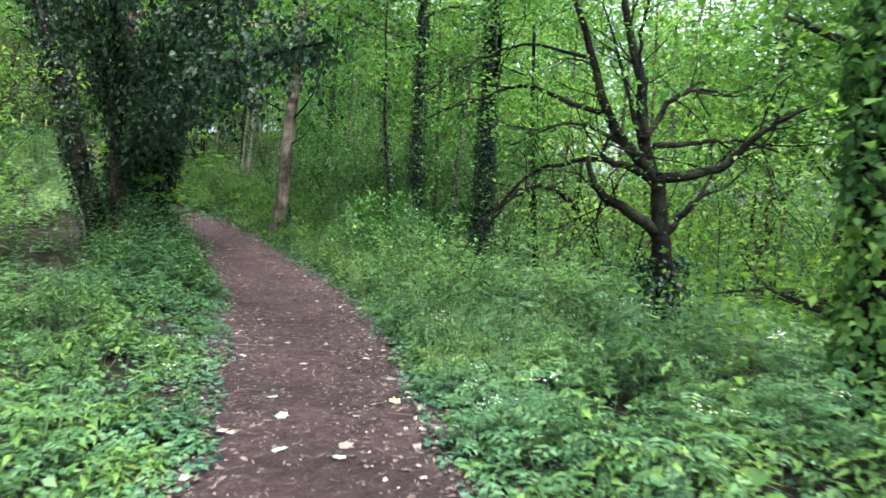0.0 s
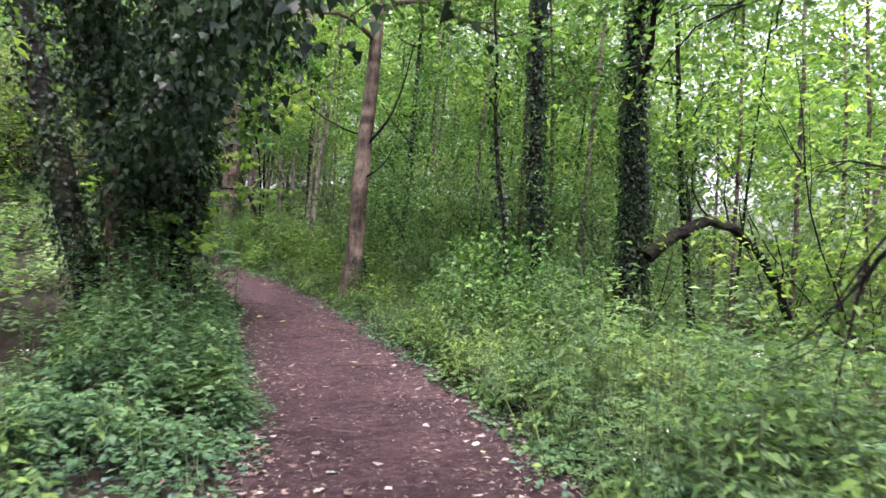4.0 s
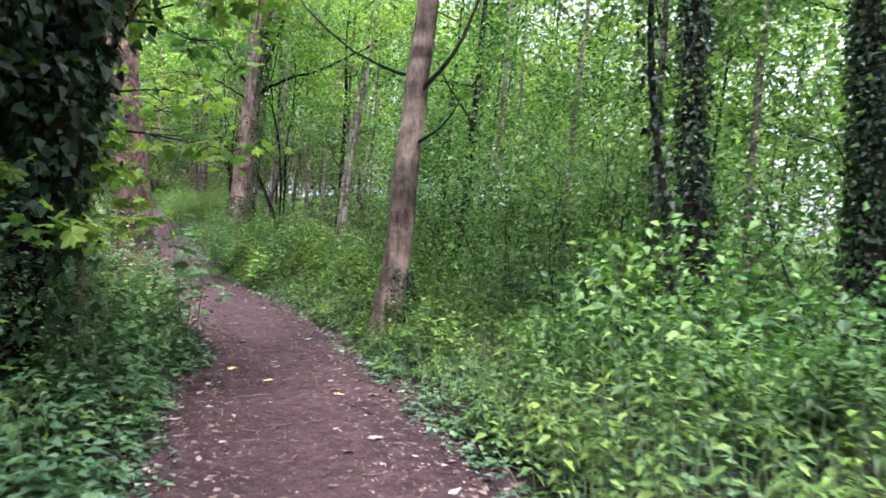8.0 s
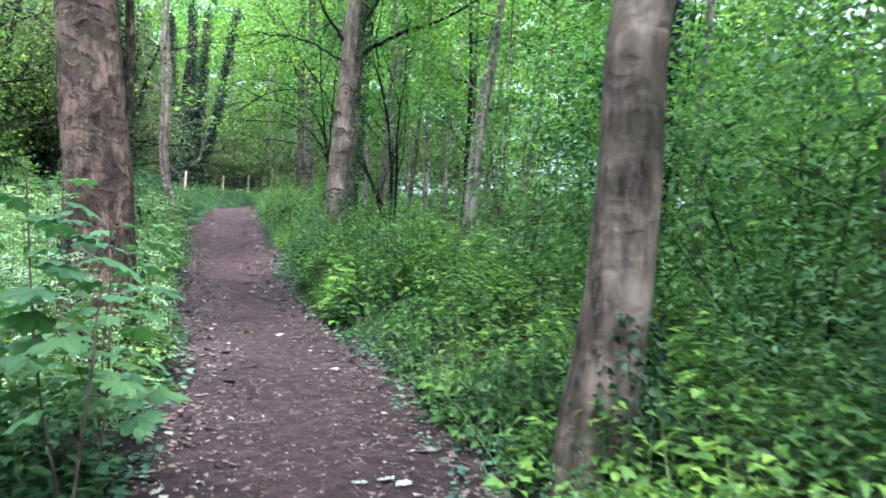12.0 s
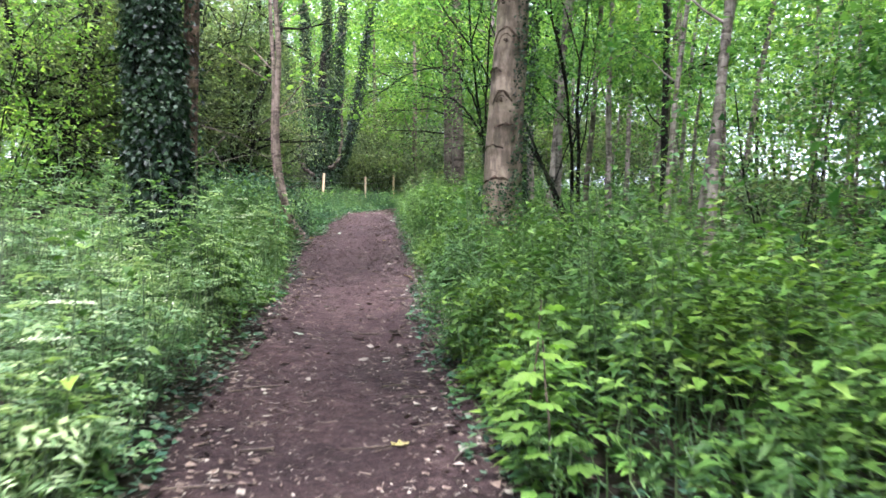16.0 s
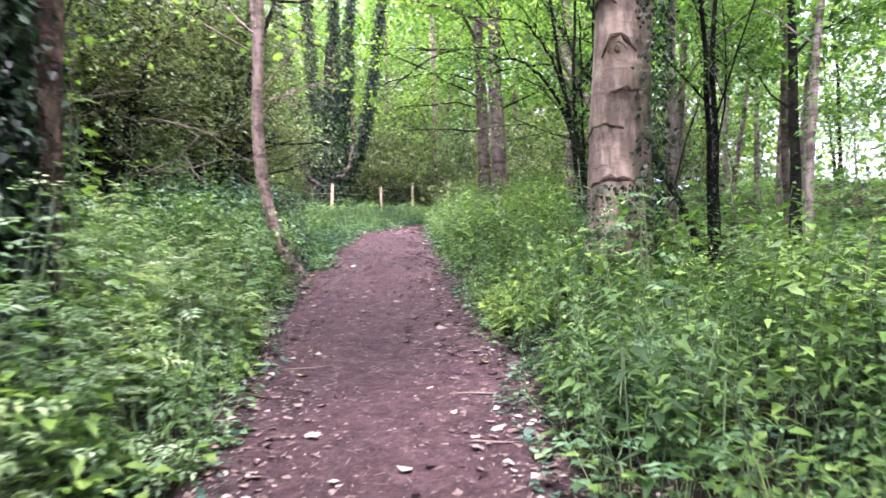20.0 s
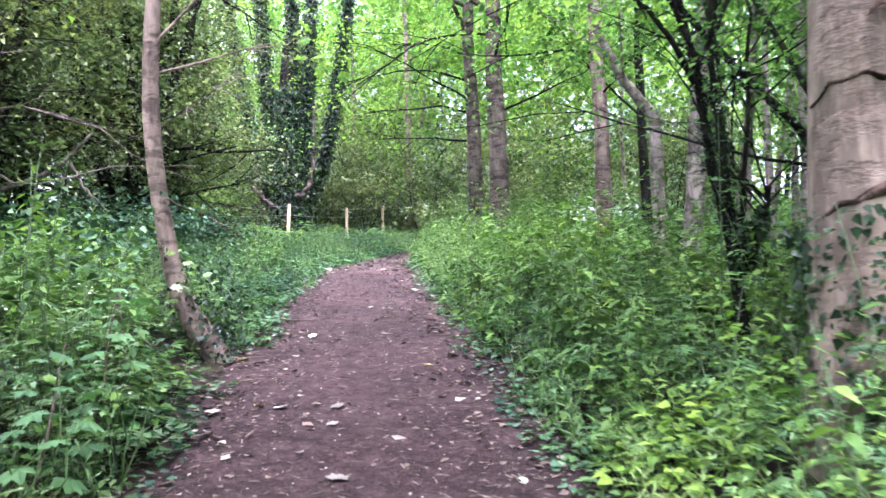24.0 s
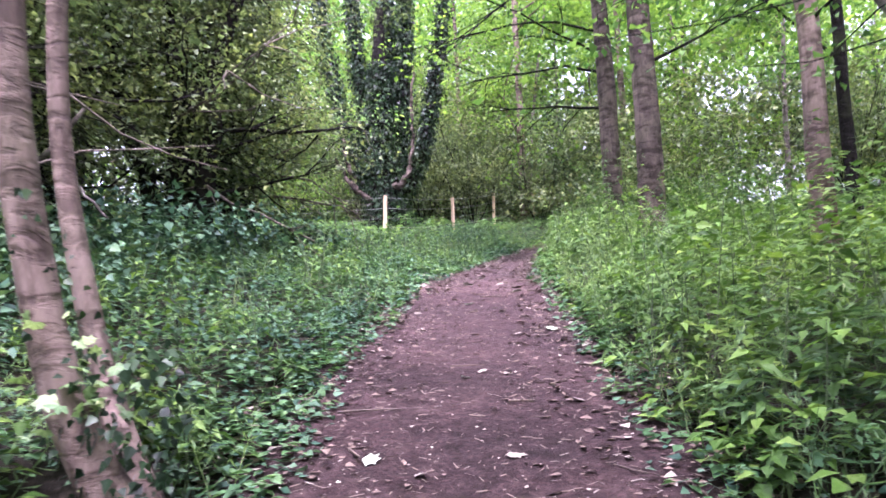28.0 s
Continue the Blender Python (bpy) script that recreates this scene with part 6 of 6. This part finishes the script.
leaf_kinds = [(fallen_mesh(k, m), t) for k, (m, t) in enumerate([(LITTER_PALE, "pale dry fallen leaf lying on the path"), (LITTER_BROWN, "brown curled fallen leaf on the path"), (LITTER_GREEN, "pale green fallen sycamore leaf on the path"), (LITTER_PALE, "pale dry fallen leaf lying on the path"), (LITTER_YELLOW, "yellow fallen leaf on the path"), (LITTER_BROWN, "brown curled fallen leaf on the path")])]
for k in range(300):
    y = rng.uniform(3.5, 44)
    d = rng.uniform(-1, 1)
    d = math.copysign(abs(d) ** 0.7, d) * 0.98 * float(half_width(np.array(y)))
    x = float(spine(np.array(y))) + d / float(lean_cos(np.array(y)))
    me, text = leaf_kinds[int(rng.choice(6, p=(0.36, 0.16, 0.14, 0.2, 0.05, 0.09)))]
    ob = tagged(new("fallen_leaf", me), text, "leaf", "fallen leaves on the path")
    s = rng.uniform(0.05, 0.125)
    ob.location, ob.scale = (x, y, float(path_top(np.array(x), np.array(y))) + 0.012), (s, s, s)
    ob.rotation_euler = (rng.normal(0, 0.15), rng.normal(0, 0.15), rng.uniform(0, 6.28))


CHIP = (np.array([(-0.07, 0, 0), (0.07, 0.05, 0.02), (0.08, 0.95, 0.03), (-0.05, 1, 0)]), [[(0, 1, 2, 3)]])


def bits(count, mat, size, name, label, edge, template=DIAMOND, wide=1.15):
    y = -2 + 50 * rng.uniform(0, 1, count) ** 0.7
    d = rng.uniform(-1, 1, count)
    d = np.sign(d) * np.abs(d) ** edge * half_width(y) * wide
    x = spine(y) + d / lean_cos(y)
    at = np.stack([x, y, path_top(x, y) + 0.007], -1)
    a = rng.uniform(0, 6.28, count)
    pile = Pile()
    v, f = scatter(template, at, np.stack([np.cos(a), np.sin(a), rng.normal(0, 0.15, count)], -1), size * rng.uniform(0.4, 1.5, count), None, 0.2)
    pile.add(v, f)
    stuff(name, pile, mat, label, "litter")


bits(5500, LITTER_PALE, 0.022, "pale_leaf_litter", "small pale scraps of dead leaf over the path", 0.75)
bits(9000, LITTER_BROWN, 0.045, "brown_leaf_litter", "small brown scraps of dead leaf over the path", 0.5)
bits(9000, LITTER_BROWN, 0.05, "verge_leaf_litter", "curled brown dead leaves along the path edges", 0.28, IVY, 1.4)
bits(2600, LITTER_PALE, 0.055, "pale_verge_litter", "pale dead leaves along the path edges", 0.3, IVY, 1.35)
bits(14000, TWIG_MAT, 0.048, "bark_litter", "dark chips of bark and twig over the path", 0.85, CHIP)
bits(2800, LITTER_PALE, 0.038, "pale_wood_chips", "thin pale wood chips over the path", 0.8, CHIP)

for k in range(110):
    y = rng.uniform(4, 42)
    d = rng.uniform(-0.95, 0.95) * float(half_width(np.array(y)))
    x = float(spine(np.array(y))) + d / float(lean_cos(np.array(y)))
    ln = rng.uniform(0.12, 0.45)
    a = rng.uniform(0, 6.28)
    r = rng.uniform(0.004, 0.009)
    line = curve_points((-0.5 * ln * math.cos(a), -0.5 * ln * math.sin(a), r), (math.cos(a), math.sin(a), 0), ln, 6, 0, 0.12)
    line[:, 2] = r * 1.2
    ob = tagged(new("fallen_twig", Pile().add(*tube(line, taper(r, r * 0.5, 7), 6, 0.08)).mesh("fallen_twig", TWIG_MAT, True)), "short dark dead twig lying on the path", "twig", "fallen twigs on the path")
    ob.location = (x, y, float(path_top(np.array(x), np.array(y))) + 0.006)
